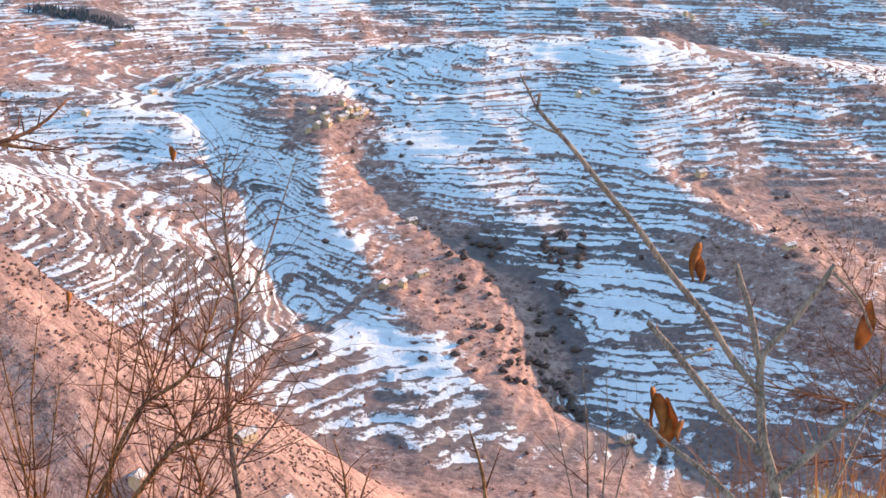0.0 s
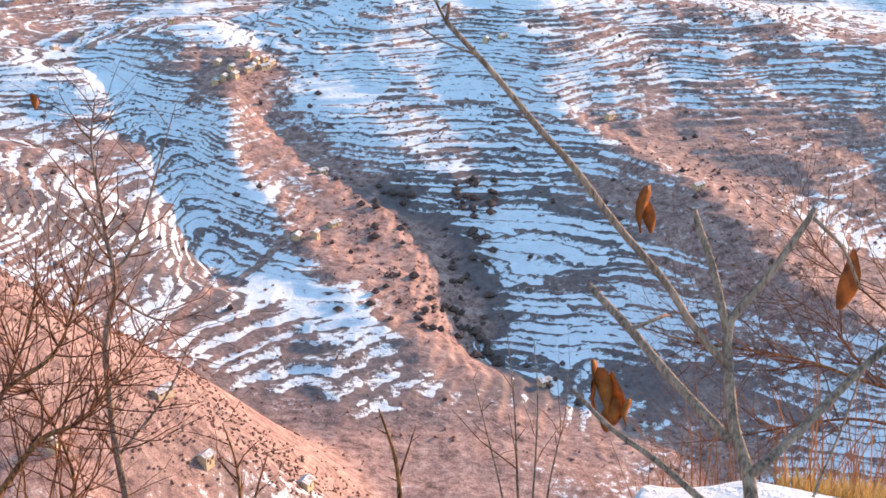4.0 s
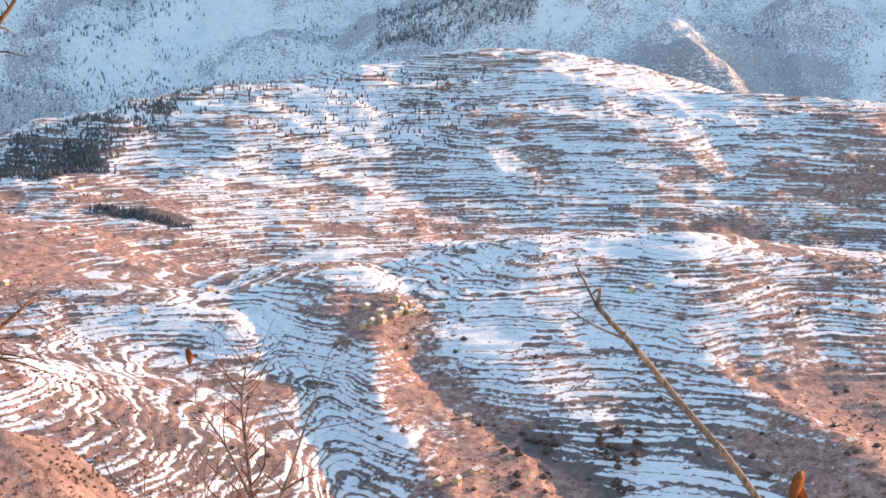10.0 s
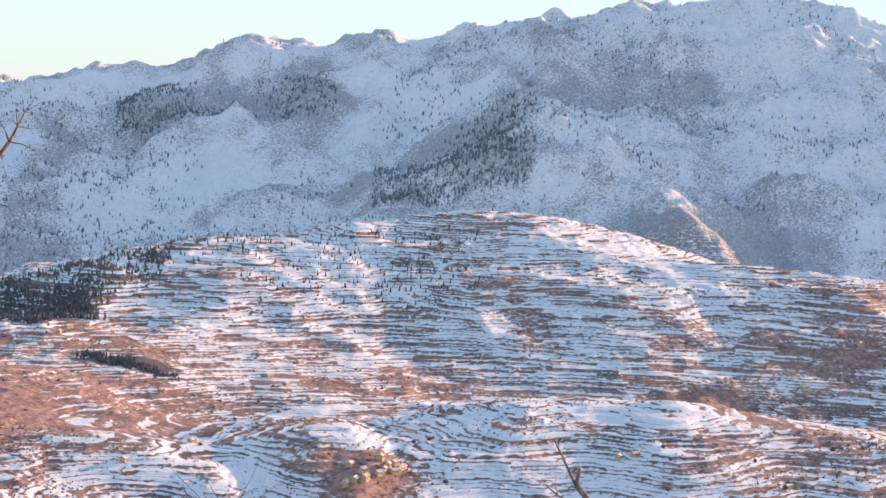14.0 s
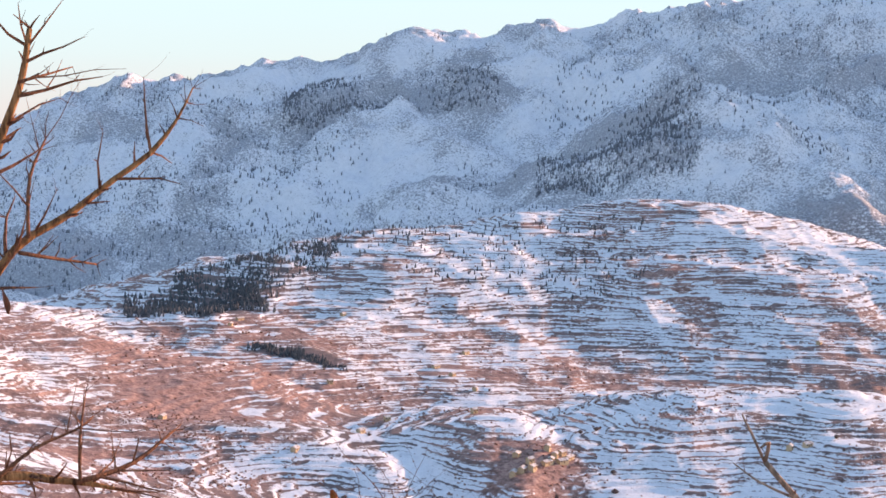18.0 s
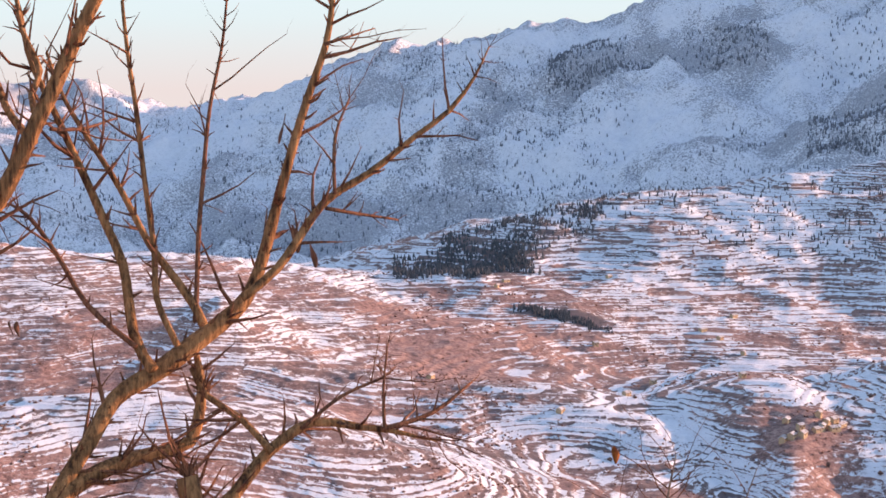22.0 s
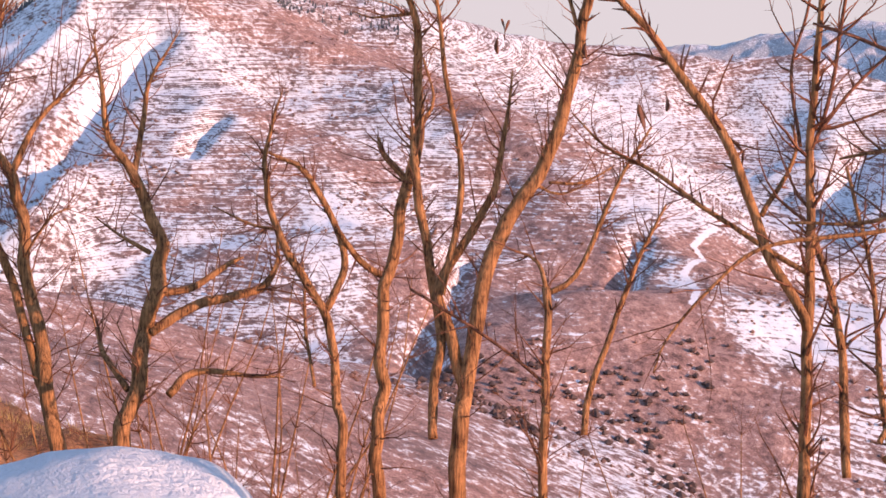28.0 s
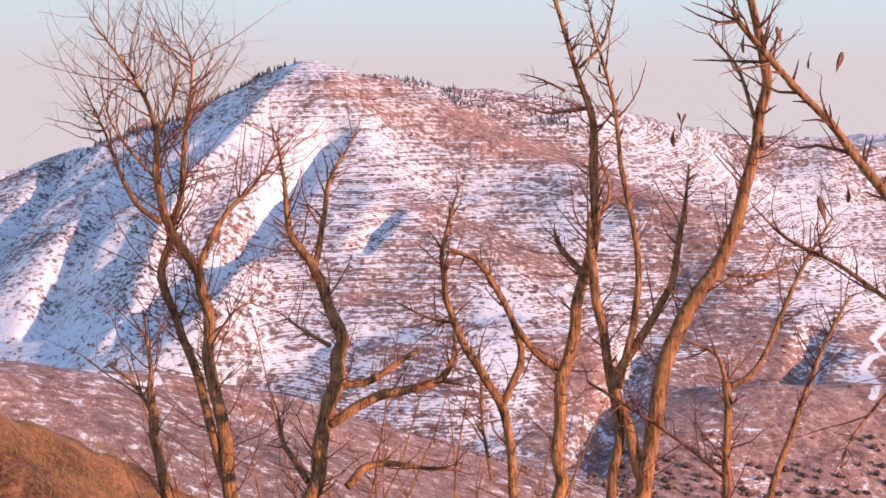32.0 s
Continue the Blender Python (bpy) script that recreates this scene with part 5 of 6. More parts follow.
TREES.append(("twin_stem_locust", "bare locust tree with twin leaning stems", [
    ("trunk", [(-4.798, 2.477, -0.039, 0.0312), (-4.828, 2.502, 0.093, 0.0298), (-4.856, 2.547, 0.267, 0.0285), (-4.886, 2.624, 0.562, 0.0285), (-4.884, 2.671, 0.683, 0.0285), (-4.851, 2.779, 0.865, 0.0264), (-4.824, 2.871, 1.087, 0.0237), (-4.808, 2.932, 1.386, 0.0197), (-4.799, 2.954, 1.564, 0.0183), (-4.824, 2.905, 1.858, 0.0129), (-4.827, 2.890, 1.955, 0.0115)]),
    ("limb", [(-4.843, 2.390, -0.044, 0.0176), (-4.894, 2.418, 0.083, 0.0177), (-4.963, 2.467, 0.331, 0.0178), (-5.043, 2.463, 0.564, 0.0178), (-5.133, 2.444, 0.885, 0.0165), (-5.174, 2.448, 1.047, 0.0097)]),
    ("limb", [(-4.829, 2.513, 0.113, 0.0231), (-4.925, 2.481, 0.318, 0.0218), (-4.990, 2.467, 0.470, 0.0191), (-4.987, 2.565, 0.610, 0.0171), (-4.977, 2.671, 0.771, 0.0144), (-4.995, 2.744, 1.054, 0.0089), (-5.014, 2.777, 1.257, 0.0028)]),
    ("limb", [(-4.948, 2.468, 0.458, 0.0136), (-4.982, 2.548, 0.735, 0.0129), (-5.015, 2.574, 0.915, 0.0116), (-5.081, 2.546, 1.197, 0.0096), (-5.129, 2.519, 1.501, 0.0075), (-5.174, 2.470, 1.705, 0.0048), (-5.199, 2.446, 1.867, 0.0035)]),
    ("branch", [(-4.821, 2.829, 0.867, 0.0061), (-4.800, 2.955, 0.864, 0.0055), (-4.784, 3.083, 0.921, 0.0028)]),
    ("branch", [(-4.851, 2.779, 0.865, 0.0068), (-4.837, 2.887, 0.821, 0.0048), (-4.801, 3.049, 0.880, 0.0021)]),
    ("branch", [(-4.809, 2.931, 1.406, 0.0081), (-4.894, 2.898, 1.603, 0.0062), (-4.989, 2.837, 1.724, 0.0035)]),
    ("branch", [(-4.805, 2.945, 1.604, 0.0054), (-4.852, 3.052, 1.743, 0.0035)]),
]))
TREES.append(("leaning_stems", "slender leaning bare stems of a young tree", [
    ("trunk", [(-4.325, 2.536, 0.094, 0.0157), (-4.356, 2.554, 0.215, 0.0151), (-4.407, 2.582, 0.446, 0.0139), (-4.434, 2.591, 0.572, 0.0151)]),
    ("limb", [(-4.430, 2.589, 0.554, 0.0113), (-4.399, 2.683, 0.610, 0.0095), (-4.393, 2.779, 0.812, 0.0082), (-4.382, 2.853, 0.960, 0.0063), (-4.357, 2.938, 1.108, 0.0038)]),
    ("limb", [(-4.256, 2.649, 0.103, 0.0120), (-4.300, 2.699, 0.236, 0.0114), (-4.327, 2.812, 0.484, 0.0095), (-4.342, 2.898, 0.663, 0.0077), (-4.337, 3.000, 0.847, 0.0039)]),
    ("branch", [(-4.433, 2.592, 0.572, 0.0088), (-4.507, 2.599, 0.652, 0.0064), (-4.602, 2.547, 0.677, 0.0026)]),
    ("branch", [(-4.361, 2.564, 0.251, 0.0057), (-4.491, 2.470, 0.359, 0.0057), (-4.657, 2.304, 0.489, 0.0057), (-4.740, 2.239, 0.535, 0.0051)]),
]))
TREES.append(("pruned_sapling", "pruned sapling with cut branch ends and dry leaves", [
    ("trunk", [(0.787, 2.299, 0.209, 0.0105), (0.784, 2.335, 0.268, 0.0098), (0.779, 2.370, 0.329, 0.0088), (0.765, 2.411, 0.399, 0.0078), (0.767, 2.454, 0.490, 0.0071), (0.777, 2.483, 0.565, 0.0058), (0.833, 2.492, 0.634, 0.0051), (0.925, 2.507, 0.764, 0.0041)]),
    ("limb", [(0.772, 2.478, 0.550, 0.0058), (0.761, 2.549, 0.649, 0.0051), (0.739, 2.613, 0.733, 0.0045)]),
    ("limb", [(0.767, 2.455, 0.495, 0.0054), (0.703, 2.462, 0.577, 0.0051), (0.649, 2.466, 0.662, 0.0049), (0.563, 2.472, 0.760, 0.0047), (0.490, 2.467, 0.866, 0.0044), (0.421, 2.464, 0.948, 0.0041), (0.369, 2.463, 1.010, 0.0037), (0.318, 2.454, 1.071, 0.0033), (0.274, 2.445, 1.122, 0.0030)]),
    ("branch", [(0.318, 2.454, 1.067, 0.0016), (0.269, 2.486, 1.083, 0.0012), (0.234, 2.509, 1.105, 0.0007)]),
    ("branch", [(0.274, 2.445, 1.122, 0.0022), (0.278, 2.434, 1.152, 0.0021), (0.264, 2.416, 1.149, 0.0012)]),
    ("branch", [(0.272, 2.445, 1.124, 0.0017), (0.251, 2.437, 1.166, 0.0014), (0.237, 2.428, 1.195, 0.0008)]),
    ("limb", [(0.762, 2.400, 0.376, 0.0068), (0.686, 2.498, 0.453, 0.0062), (0.610, 2.589, 0.532, 0.0059), (0.559, 2.658, 0.583, 0.0046)]),
    ("branch", [(0.603, 2.523, 0.545, 0.0027), (0.684, 2.562, 0.555, 0.0024)]),
    ("limb", [(0.732, 2.350, 0.264, 0.0054), (0.650, 2.459, 0.315, 0.0045), (0.584, 2.546, 0.341, 0.0039), (0.526, 2.636, 0.385, 0.0025)]),
    ("limb", [(0.790, 2.366, 0.328, 0.0071), (0.893, 2.407, 0.392, 0.0062), (1.007, 2.448, 0.477, 0.0052), (1.116, 2.476, 0.548, 0.0046), (1.209, 2.498, 0.600, 0.0036)]),
    ("branch", [(0.921, 2.503, 0.748, 0.0027), (0.983, 2.513, 0.683, 0.0024), (1.025, 2.522, 0.601, 0.0018)]),
    ("branch", [(0.889, 2.317, 0.304, 0.0017), (0.979, 2.438, 0.372, 0.0018), (1.055, 2.552, 0.429, 0.0011)]),
]))
TREES.append(("valley_shrub", "tall bare shrub with fine reddish twigs", [
    ("trunk", [(-0.551, 4.758, -1.103, 0.0147), (-0.575, 4.831, -0.966, 0.0133), (-0.613, 4.941, -0.737, 0.0120), (-0.630, 5.058, -0.467, 0.0107), (-0.591, 5.132, -0.287, 0.0093), (-0.612, 5.195, -0.099, 0.0073), (-0.643, 5.271, 0.166, 0.0047), (-0.621, 5.319, 0.344, 0.0020)]),
    ("branch", [(-0.601, 5.145, -0.249, 0.0067), (-0.523, 5.215, -0.173, 0.0054), (-0.435, 5.331, 0.058, 0.0034), (-0.355, 5.432, 0.287, 0.0014)]),
    ("branch", [(-0.614, 5.182, -0.136, 0.0053), (-0.706, 5.275, 0.025, 0.0040), (-0.818, 5.350, 0.162, 0.0020)]),
    ("branch", [(-0.630, 5.058, -0.467, 0.0053), (-0.747, 5.122, -0.401, 0.0040), (-0.883, 5.182, -0.332, 0.0020)]),
    ("branch", [(-0.585, 5.119, -0.324, 0.0047), (-0.439, 5.147, -0.429, 0.0034), (-0.283, 5.215, -0.421, 0.0020)]),
    ("branch", [(-0.598, 4.900, -0.826, 0.0053), (-0.431, 5.047, -0.668, 0.0040), (-0.348, 5.168, -0.529, 0.0020)]),
]))
TREES.append(("thicket_shrub", "bare many-stemmed shrub with pale twigs", [
    ("trunk", [(-0.905, 4.129, -0.674, 0.0116), (-0.855, 4.198, -0.565, 0.0105), (-0.740, 4.278, -0.447, 0.0087), (-0.625, 4.315, -0.407, 0.0064), (-0.486, 4.393, -0.273, 0.0035), (-0.397, 4.451, -0.153, 0.0017)]),
    ("limb", [(-0.996, 4.147, -0.602, 0.0093), (-0.868, 4.334, -0.334, 0.0076), (-0.706, 4.432, -0.239, 0.0053), (-0.618, 4.540, -0.064, 0.0030), (-0.579, 4.625, 0.089, 0.0018)]),
    ("limb", [(-0.716, 4.135, -0.730, 0.0070), (-0.654, 4.264, -0.616, 0.0059), (-0.706, 4.380, -0.480, 0.0047), (-0.822, 4.497, -0.298, 0.0036), (-0.889, 4.600, -0.147, 0.0024)]),
    ("branch", [(-0.773, 4.267, -0.458, 0.0047), (-0.661, 4.389, -0.354, 0.0035), (-0.578, 4.505, -0.240, 0.0018)]),
    ("branch", [(-0.865, 4.298, -0.355, 0.0047), (-0.767, 4.463, -0.137, 0.0035), (-0.748, 4.595, 0.071, 0.0018)]),
]))
TREES.append(("twiggy_sapling", "small bare sapling with short side shoots", [
    ("trunk", [(0.271, 3.620, -0.512, 0.0076), (0.276, 3.679, -0.408, 0.0071), (0.274, 3.735, -0.301, 0.0056), (0.235, 3.797, -0.180, 0.0025)]),
    ("branch", [(0.276, 3.707, -0.355, 0.0036), (0.318, 3.774, -0.272, 0.0020), (0.337, 3.815, -0.242, 0.0010)]),
]))
TREES.append(("slender_shoots", "cluster of slender bare shoots", [
    ("trunk", [(0.570, 3.409, -0.414, 0.0044), (0.564, 3.466, -0.315, 0.0039), (0.568, 3.571, -0.109, 0.0024), (0.561, 3.659, 0.084, 0.0010)]),
    ("limb", [(0.584, 3.406, -0.414, 0.0039), (0.608, 3.510, -0.292, 0.0029), (0.638, 3.634, -0.111, 0.0020), (0.643, 3.731, 0.026, 0.0010)]),
    ("limb", [(0.527, 3.415, -0.414, 0.0034), (0.528, 3.515, -0.306, 0.0029), (0.500, 3.630, -0.165, 0.0020), (0.481, 3.713, -0.071, 0.0010)]),
    ("limb", [(0.613, 3.402, -0.413, 0.0034), (0.653, 3.516, -0.266, 0.0024), (0.706, 3.609, -0.136, 0.0015), (0.726, 3.680, -0.055, 0.0010)]),
]))
TREES.append(("hedge_shrub", "spreading bare shrub with dark limbs and reddish twigs", [
    ("trunk", [(1.915, 3.554, -0.605, 0.0111), (1.889, 3.629, -0.503, 0.0100), (1.840, 3.741, -0.344, 0.0084), (1.807, 3.805, -0.248, 0.0061), (1.809, 3.892, -0.057, 0.0039), (1.760, 3.966, 0.073, 0.0017)]),
    ("limb", [(1.813, 3.796, -0.261, 0.0061), (1.632, 3.919, -0.234, 0.0050), (1.463, 4.030, -0.200, 0.0039), (1.189, 4.154, -0.185, 0.0023), (1.066, 4.224, -0.165, 0.0011)]),
    ("limb", [(1.838, 3.735, -0.358, 0.0056), (1.623, 3.874, -0.335, 0.0045), (1.480, 3.943, -0.371, 0.0034), (1.281, 4.009, -0.435, 0.0023), (1.157, 4.058, -0.469, 0.0011)]),
    ("limb", [(1.809, 3.852, -0.145, 0.0045), (1.680, 4.002, -0.023, 0.0034), (1.578, 4.115, 0.065, 0.0023), (1.488, 4.237, 0.214, 0.0011)]),
    ("branch", [(1.652, 3.884, -0.229, 0.0033), (1.562, 4.036, -0.100, 0.0023), (1.445, 4.163, -0.035, 0.0011)]),
    ("branch", [(1.707, 3.845, -0.260, 0.0033), (1.603, 3.995, -0.158, 0.0023), (1.613, 4.093, -0.054, 0.0011)]),
]))
TREES.append(("dry_shoots", "cluster of dry shoots at the foot of the slope", [
    ("trunk", [(-0.150, 3.813, -0.590, 0.0064), (-0.149, 3.874, -0.481, 0.0053), (-0.162, 3.931, -0.369, 0.0037), (-0.190, 3.973, -0.282, 0.0016)]),
    ("limb", [(-0.142, 3.813, -0.591, 0.0048), (-0.105, 3.932, -0.480, 0.0038), (-0.069, 4.028, -0.406, 0.0016)]),
    ("branch", [(-0.150, 3.896, -0.440, 0.0027), (-0.214, 4.020, -0.410, 0.0016)]),
]))


# twig counts for each tree: per metre of limb, length, spur share, thickness, depth
HABIT = {
    "locust_tree": (58, 0.17, 0.80, 0.0036, 1), "locust_limb_tree": (46, 0.24, 0.74, 0.0042, 1), "young_locust": (36, 0.26, 0.66, 0.0036, 1), "hedge_shrub": (60, 0.42, 0.2, 0.0026, 2),
    "bushy_tree": (30, 0.55, 0.25, 0.0028, 2), "pollard_stub": (14, 0.5, 0.4, 0.0030, 1), "crooked_tree": (44, 0.28, 0.55, 0.0030, 1),
    "dark_forked_tree": (40, 0.24, 0.6, 0.0029, 1), "pod_tree": (42, 0.22, 0.65, 0.0029, 1), "twin_stem_locust": (34, 0.24, 0.65, 0.0029, 1),
    "leaning_stems": (40, 0.27, 0.55, 0.0026, 1), "pruned_sapling": (1.2, 0.10, 0.9, 0.0022, 0), "valley_shrub": (26, 0.34, 0.3, 0.0026, 1),
    "thicket_shrub": (52, 0.42, 0.25, 0.0023, 1), "twiggy_sapling": (7, 0.16, 0.4, 0.0022, 0), "slender_shoots": (12, 0.22, 0.3, 0.0016, 0),
    "dry_shoots": (14, 0.2, 0.3, 0.0018, 1),
}


def bare_tree(name, label, limbs, seed):
    rng = np.random.default_rng(seed)
    trunk = sorted([limbs[0][1][0], limbs[0][1][-1]], key=lambda q: q[2])[0]
    foot = np.array(trunk[:2]) * 1.01
    fx, fy = np.array([foot[0]]), np.array([foot[1]])
    fz = float(heights(fx, fy)[0])
    root = new(name)
    root.location = (float(foot[0]), float(foot[1]), fz)
    shift = np.array([foot[0], foot[1], fz])
    count, length, spurs, thin, depth = HABIT[name]
    trunk_path, chunks = None, []
    stout = 1.38 if name == "pruned_sapling" else 1.0
    for k, (kind, pts) in enumerate(limbs):
        p = [(*q[:3], q[3] * stout) for q in pts]
        if p[0][2] > p[-1][2] and kind == "trunk":
            p = p[::-1]
        loose = trunk_path is not None and np.min(np.linalg.norm(trunk_path[:, :3] - np.array(p[0][:3]), axis=1)) > 0.16
        if kind == "trunk" or (kind == "limb" and loose):
            off = rng.normal(0, 0.05, 2) if kind == "limb" else (0, 0)
            low = (foot[0] + off[0], foot[1] + off[1], fz - 0.12, p[0][3] * 1.5)
            half = tuple(0.45 * a + 0.55 * b for a, b in zip(low, p[0]))
            p = [low, (*half[:3], p[0][3] * 1.12)] + p
        thick = max(q[3] for q in pts)
        path = resample(p, 0.0065 if thick > 0.045 else 0.03)
        if thick < 0.045:
            sway = np.stack([np.interp(np.arange(len(path)), np.linspace(0, len(path) - 1, max(3, len(path) // 3)), rng.normal(0, 1, max(3, len(path) // 3))) for _ in range(3)], -1)
            path[1:-1, :3] += (sway * path[:, 3:4] * 0.3)[1:-1]
        if kind == "trunk":
            trunk_path = path.copy()
        local = path.copy()
        local[:, :3] -= shift
        mat = BARK_OLD if thick > 0.045 else BARK_YOUNG if thick > 0.006 else BARK_TWIG
        if name in ("pruned_sapling", "valley_shrub", "slender_shoots"):
            mat = BARK_PALE
        bough = limb_part(kind, local, mat, root, seed + k, thick)
        run = float(np.linalg.norm(np.diff(path[:, :3], axis=0), axis=1).sum())
        start = 0 if kind == "branch" else len(local) // 4
        chunks += [(*c, bough) for c in twigs(rng, local[start:], max(2, int(run * count * (0.45 if thick > 0.045 else 1))), length, 0.2, spurs, thin, depth)]
    chunks.sort(key=lambda c: -len(c[0]))
    for v, f, bough in chunks[:40]:
        part("twig", mesh("twig", v, f, BARK_TWIG), bough)
    v, f = join([c[:2] for c in chunks[40:]])
    tagged(part("twig_spray", mesh("twig_spray", v, f, BARK_TWIG), root, "thin reddish shoots and thorny spurs"), kind="stuff")
    tagged(root, label, "tree" if name not in ("valley_shrub", "thicket_shrub", "slender_shoots", "dry_shoots", "hedge_shrub") else "shrub", group="bare trees on the slope")
    return root


GROWN = {name: bare_tree(name, label, limbs, 100 + 7 * i) for i, (name, label, limbs) in enumerate(TREES)}


def undergrowth(az, dist, tall, seed):
    """A many-stemmed bare bush on the slope below the trees."""
    rng = np.random.default_rng(seed)
    root = new("slope_bush")
    chunks = []
    for k in range(9):
        a, lean = rng.uniform(0, 6.28), rng.uniform(0.05, 0.4)
        way = np.array([math.cos(a) * lean, math.sin(a) * lean, 1.0])
        s_ = shoot(rng, (math.cos(a) * 0.06, math.sin(a) * 0.06, -0.1), way / np.linalg.norm(way), tall * rng.uniform(0.75, 1.1), 0.011, 0.16, 0.25)
        part("stem", mesh("stem", *tube(s_, 6), BARK_YOUNG, True), root)
        chunks += twigs(rng, s_[2:], 22, 0.34, 0.3, 0.35, 0.0036, 1)
    tagged(part("twig_spray", mesh("twig_spray", *join(chunks), BARK_TWIG), root, "thin reddish shoots"), kind="stuff")
    root.location = ground_at(az, dist)
    return tagged(root, "bare reddish bush on the slope below the trees", "shrub", group="bushes on the slope")


bush = undergrowth(-71.5, 7.0, 2.35, 501)
for az, dist, turn, size in ((-69.2, 7.4, 80, 1.0), (-66.0, 7.2, 150, 0.94), (-62.5, 7.3, 210, 0.98), (-58.6, 7.0, 290, 0.9), (-75.5, 8.0, 30, 1.02), (-54.6, 6.6, 250, 0.9), (-50.5, 6.4, 120, 0.92), (-46.5, 6.2, 10, 0.9)):
    x, y, z = ground_at(az, dist)
    twin = copy_thing(bush, pose(x, y, z, 0, 0, turn))
    twin.scale = (size, size, size)


for az, dist, turn, size in ((-15.2, 4.3, 40, 0.62), (-12.4, 4.7, 200, 0.60), (-17.5, 4.6, 300, 0.66)):
    x, y, z = ground_at(az, dist)
    twin = copy_thing(bush, pose(x, y, z, 0, 0, turn))
    twin.scale = (size, size, size)


def hang(tree, az, el, dist, length, width, seed, name="seed_pod", mat=None):
    x, y, z = at(az, dist, el)
    root = GROWN[tree]
    return pod(np.random.default_rng(seed), np.array((x, y, z)) - np.array(root.location), length, width, root, name, mat)


hang("pruned_sapling", 13.98, -16.80, 2.82, 0.098, 0.035, 1, "dry_leaf", LEAF)
hang("pruned_sapling", 21.58, -18.79, 2.85, 0.115, 0.042, 2, "dry_leaf", LEAF)
hang("pruned_sapling", 12.06, -23.33, 2.90, 0.080, 0.032, 3, "dry_leaf", LEAF)
hang("pruned_sapling", 12.52, -23.57, 2.88, 0.095, 0.038, 4, "dry_leaf", LEAF)
hang("pruned_sapling", 13.09, -23.66, 2.90, 0.101, 0.036, 5, "dry_leaf", LEAF)
hang("pruned_sapling", 13.58, -24.58, 2.90, 0.064, 0.032, 6, "dry_leaf", LEAF)
hang("pruned_sapling", 12.30, -23.79, 2.92, 0.091, 0.034, 7, "dry_leaf", LEAF)
hang("pruned_sapling", 12.89, -24.60, 2.90, 0.074, 0.043, 8, "dry_leaf", LEAF)
hang("pruned_sapling", 14.04, -17.26, 2.83, 0.073, 0.027, 9, "dry_leaf", LEAF)
hang("valley_shrub", -8.90, -12.95, 5.50, 0.061, 0.028, 10, "dry_leaf", LEAF)
hang("thicket_shrub", -13.80, -18.54, 4.80, 0.070, 0.039, 11, "dry_leaf", LEAF)
hang("locust_tree", -20.94, -0.86, 3.20, 0.059, 0.016, 12)
hang("locust_tree", -20.57, -4.78, 3.15, 0.055, 0.018, 13)
hang("locust_tree", -19.95, -5.42, 3.15, 0.049, 0.016, 14)
hang("locust_tree", -30.41, -7.84, 3.10, 0.027, 0.011, 15)
hang("locust_tree", -30.16, -7.85, 3.10, 0.030, 0.011, 16)
hang("pod_tree", -64.68, -2.18, 5.90, 0.065, 0.026, 17)
hang("pod_tree", -64.24, 0.30, 5.90, 0.048, 0.017, 18)
hang("twin_stem_locust", -61.59, -2.17, 5.60, 0.066, 0.025, 19)
hang("twin_stem_locust", -61.29, -1.61, 5.60, 0.070, 0.025, 20)
hang("twin_stem_locust", -61.44, -1.57, 5.60, 0.058, 0.021, 21)
hang("twin_stem_locust", -59.14, 1.41, 5.60, 0.082, 0.025, 22)
hang("twin_stem_locust", -57.95, 1.51, 5.60, 0.066, 0.023, 23)
hang("twin_stem_locust", -56.85, 0.60, 5.60, 0.058, 0.023, 24)
hang("twin_stem_locust", -55.85, 0.60, 5.60, 0.070, 0.025, 25)
hang("twin_stem_locust", -58.39, -2.35, 5.60, 0.058, 0.018, 26)
hang("twin_stem_locust", -56.28, -4.55, 5.50, 0.111, 0.032, 27)
hang("leaning_stems", -55.53, -4.03, 5.30, 0.068, 0.031, 28)
hang("young_locust", -46.20, -9.24, 3.90, 0.064, 0.020, 29)
hang("locust_limb_tree", -36.28, -8.72, 3.30, 0.044, 0.027, 30)


# ---- dry grass on the snow ledge ----
def grass(name, label, spots, blades, tall, seed, mat=STRAW):
    rng = np.random.default_rng(seed)
    verts, faces = [], []
    az = np.array([rng.uniform(a0, a1) for a0, a1, _, _ in spots for _ in range(blades)])
    ds = np.array([rng.uniform(d0, d1) for _, _, d0, d1 in spots for _ in range(blades)])
    x, y = ds * np.sin(np.radians(az)), ds * np.cos(np.radians(az))
    keep = fbm(x, y, 0.45, 77, 2) > 0.42
    x, y = x[keep], y[keep]
    z = heights(x, y)
    for px, py, pz in zip(x, y, z):
        h, a = tall * rng.uniform(0.4, 1.15), rng.uniform(0, 6.28)
        lean, w = rng.uniform(0.1, 0.7), rng.uniform(0.0012, 0.0028)
        dx, dy = math.cos(a), math.sin(a)
        k = len(verts)
        for f in (0, 0.5, 1):
            c = (px + dx * lean * h * f * f, py + dy * lean * h * f * f, pz - 0.02 + h * f * (1 - 0.25 * lean * f))
            ww = w * (1 - 0.75 * f)
            verts += [(c[0] - dy * ww, c[1] + dx * ww, c[2]), (c[0] + dy * ww, c[1] - dx * ww, c[2])]
        faces += [(k, k + 1, k + 3, k + 2), (k + 2, k + 3, k + 5, k + 4)]
    return tagged(new(name, mesh(name, verts, faces, mat)), label, "grass", kind="stuff")


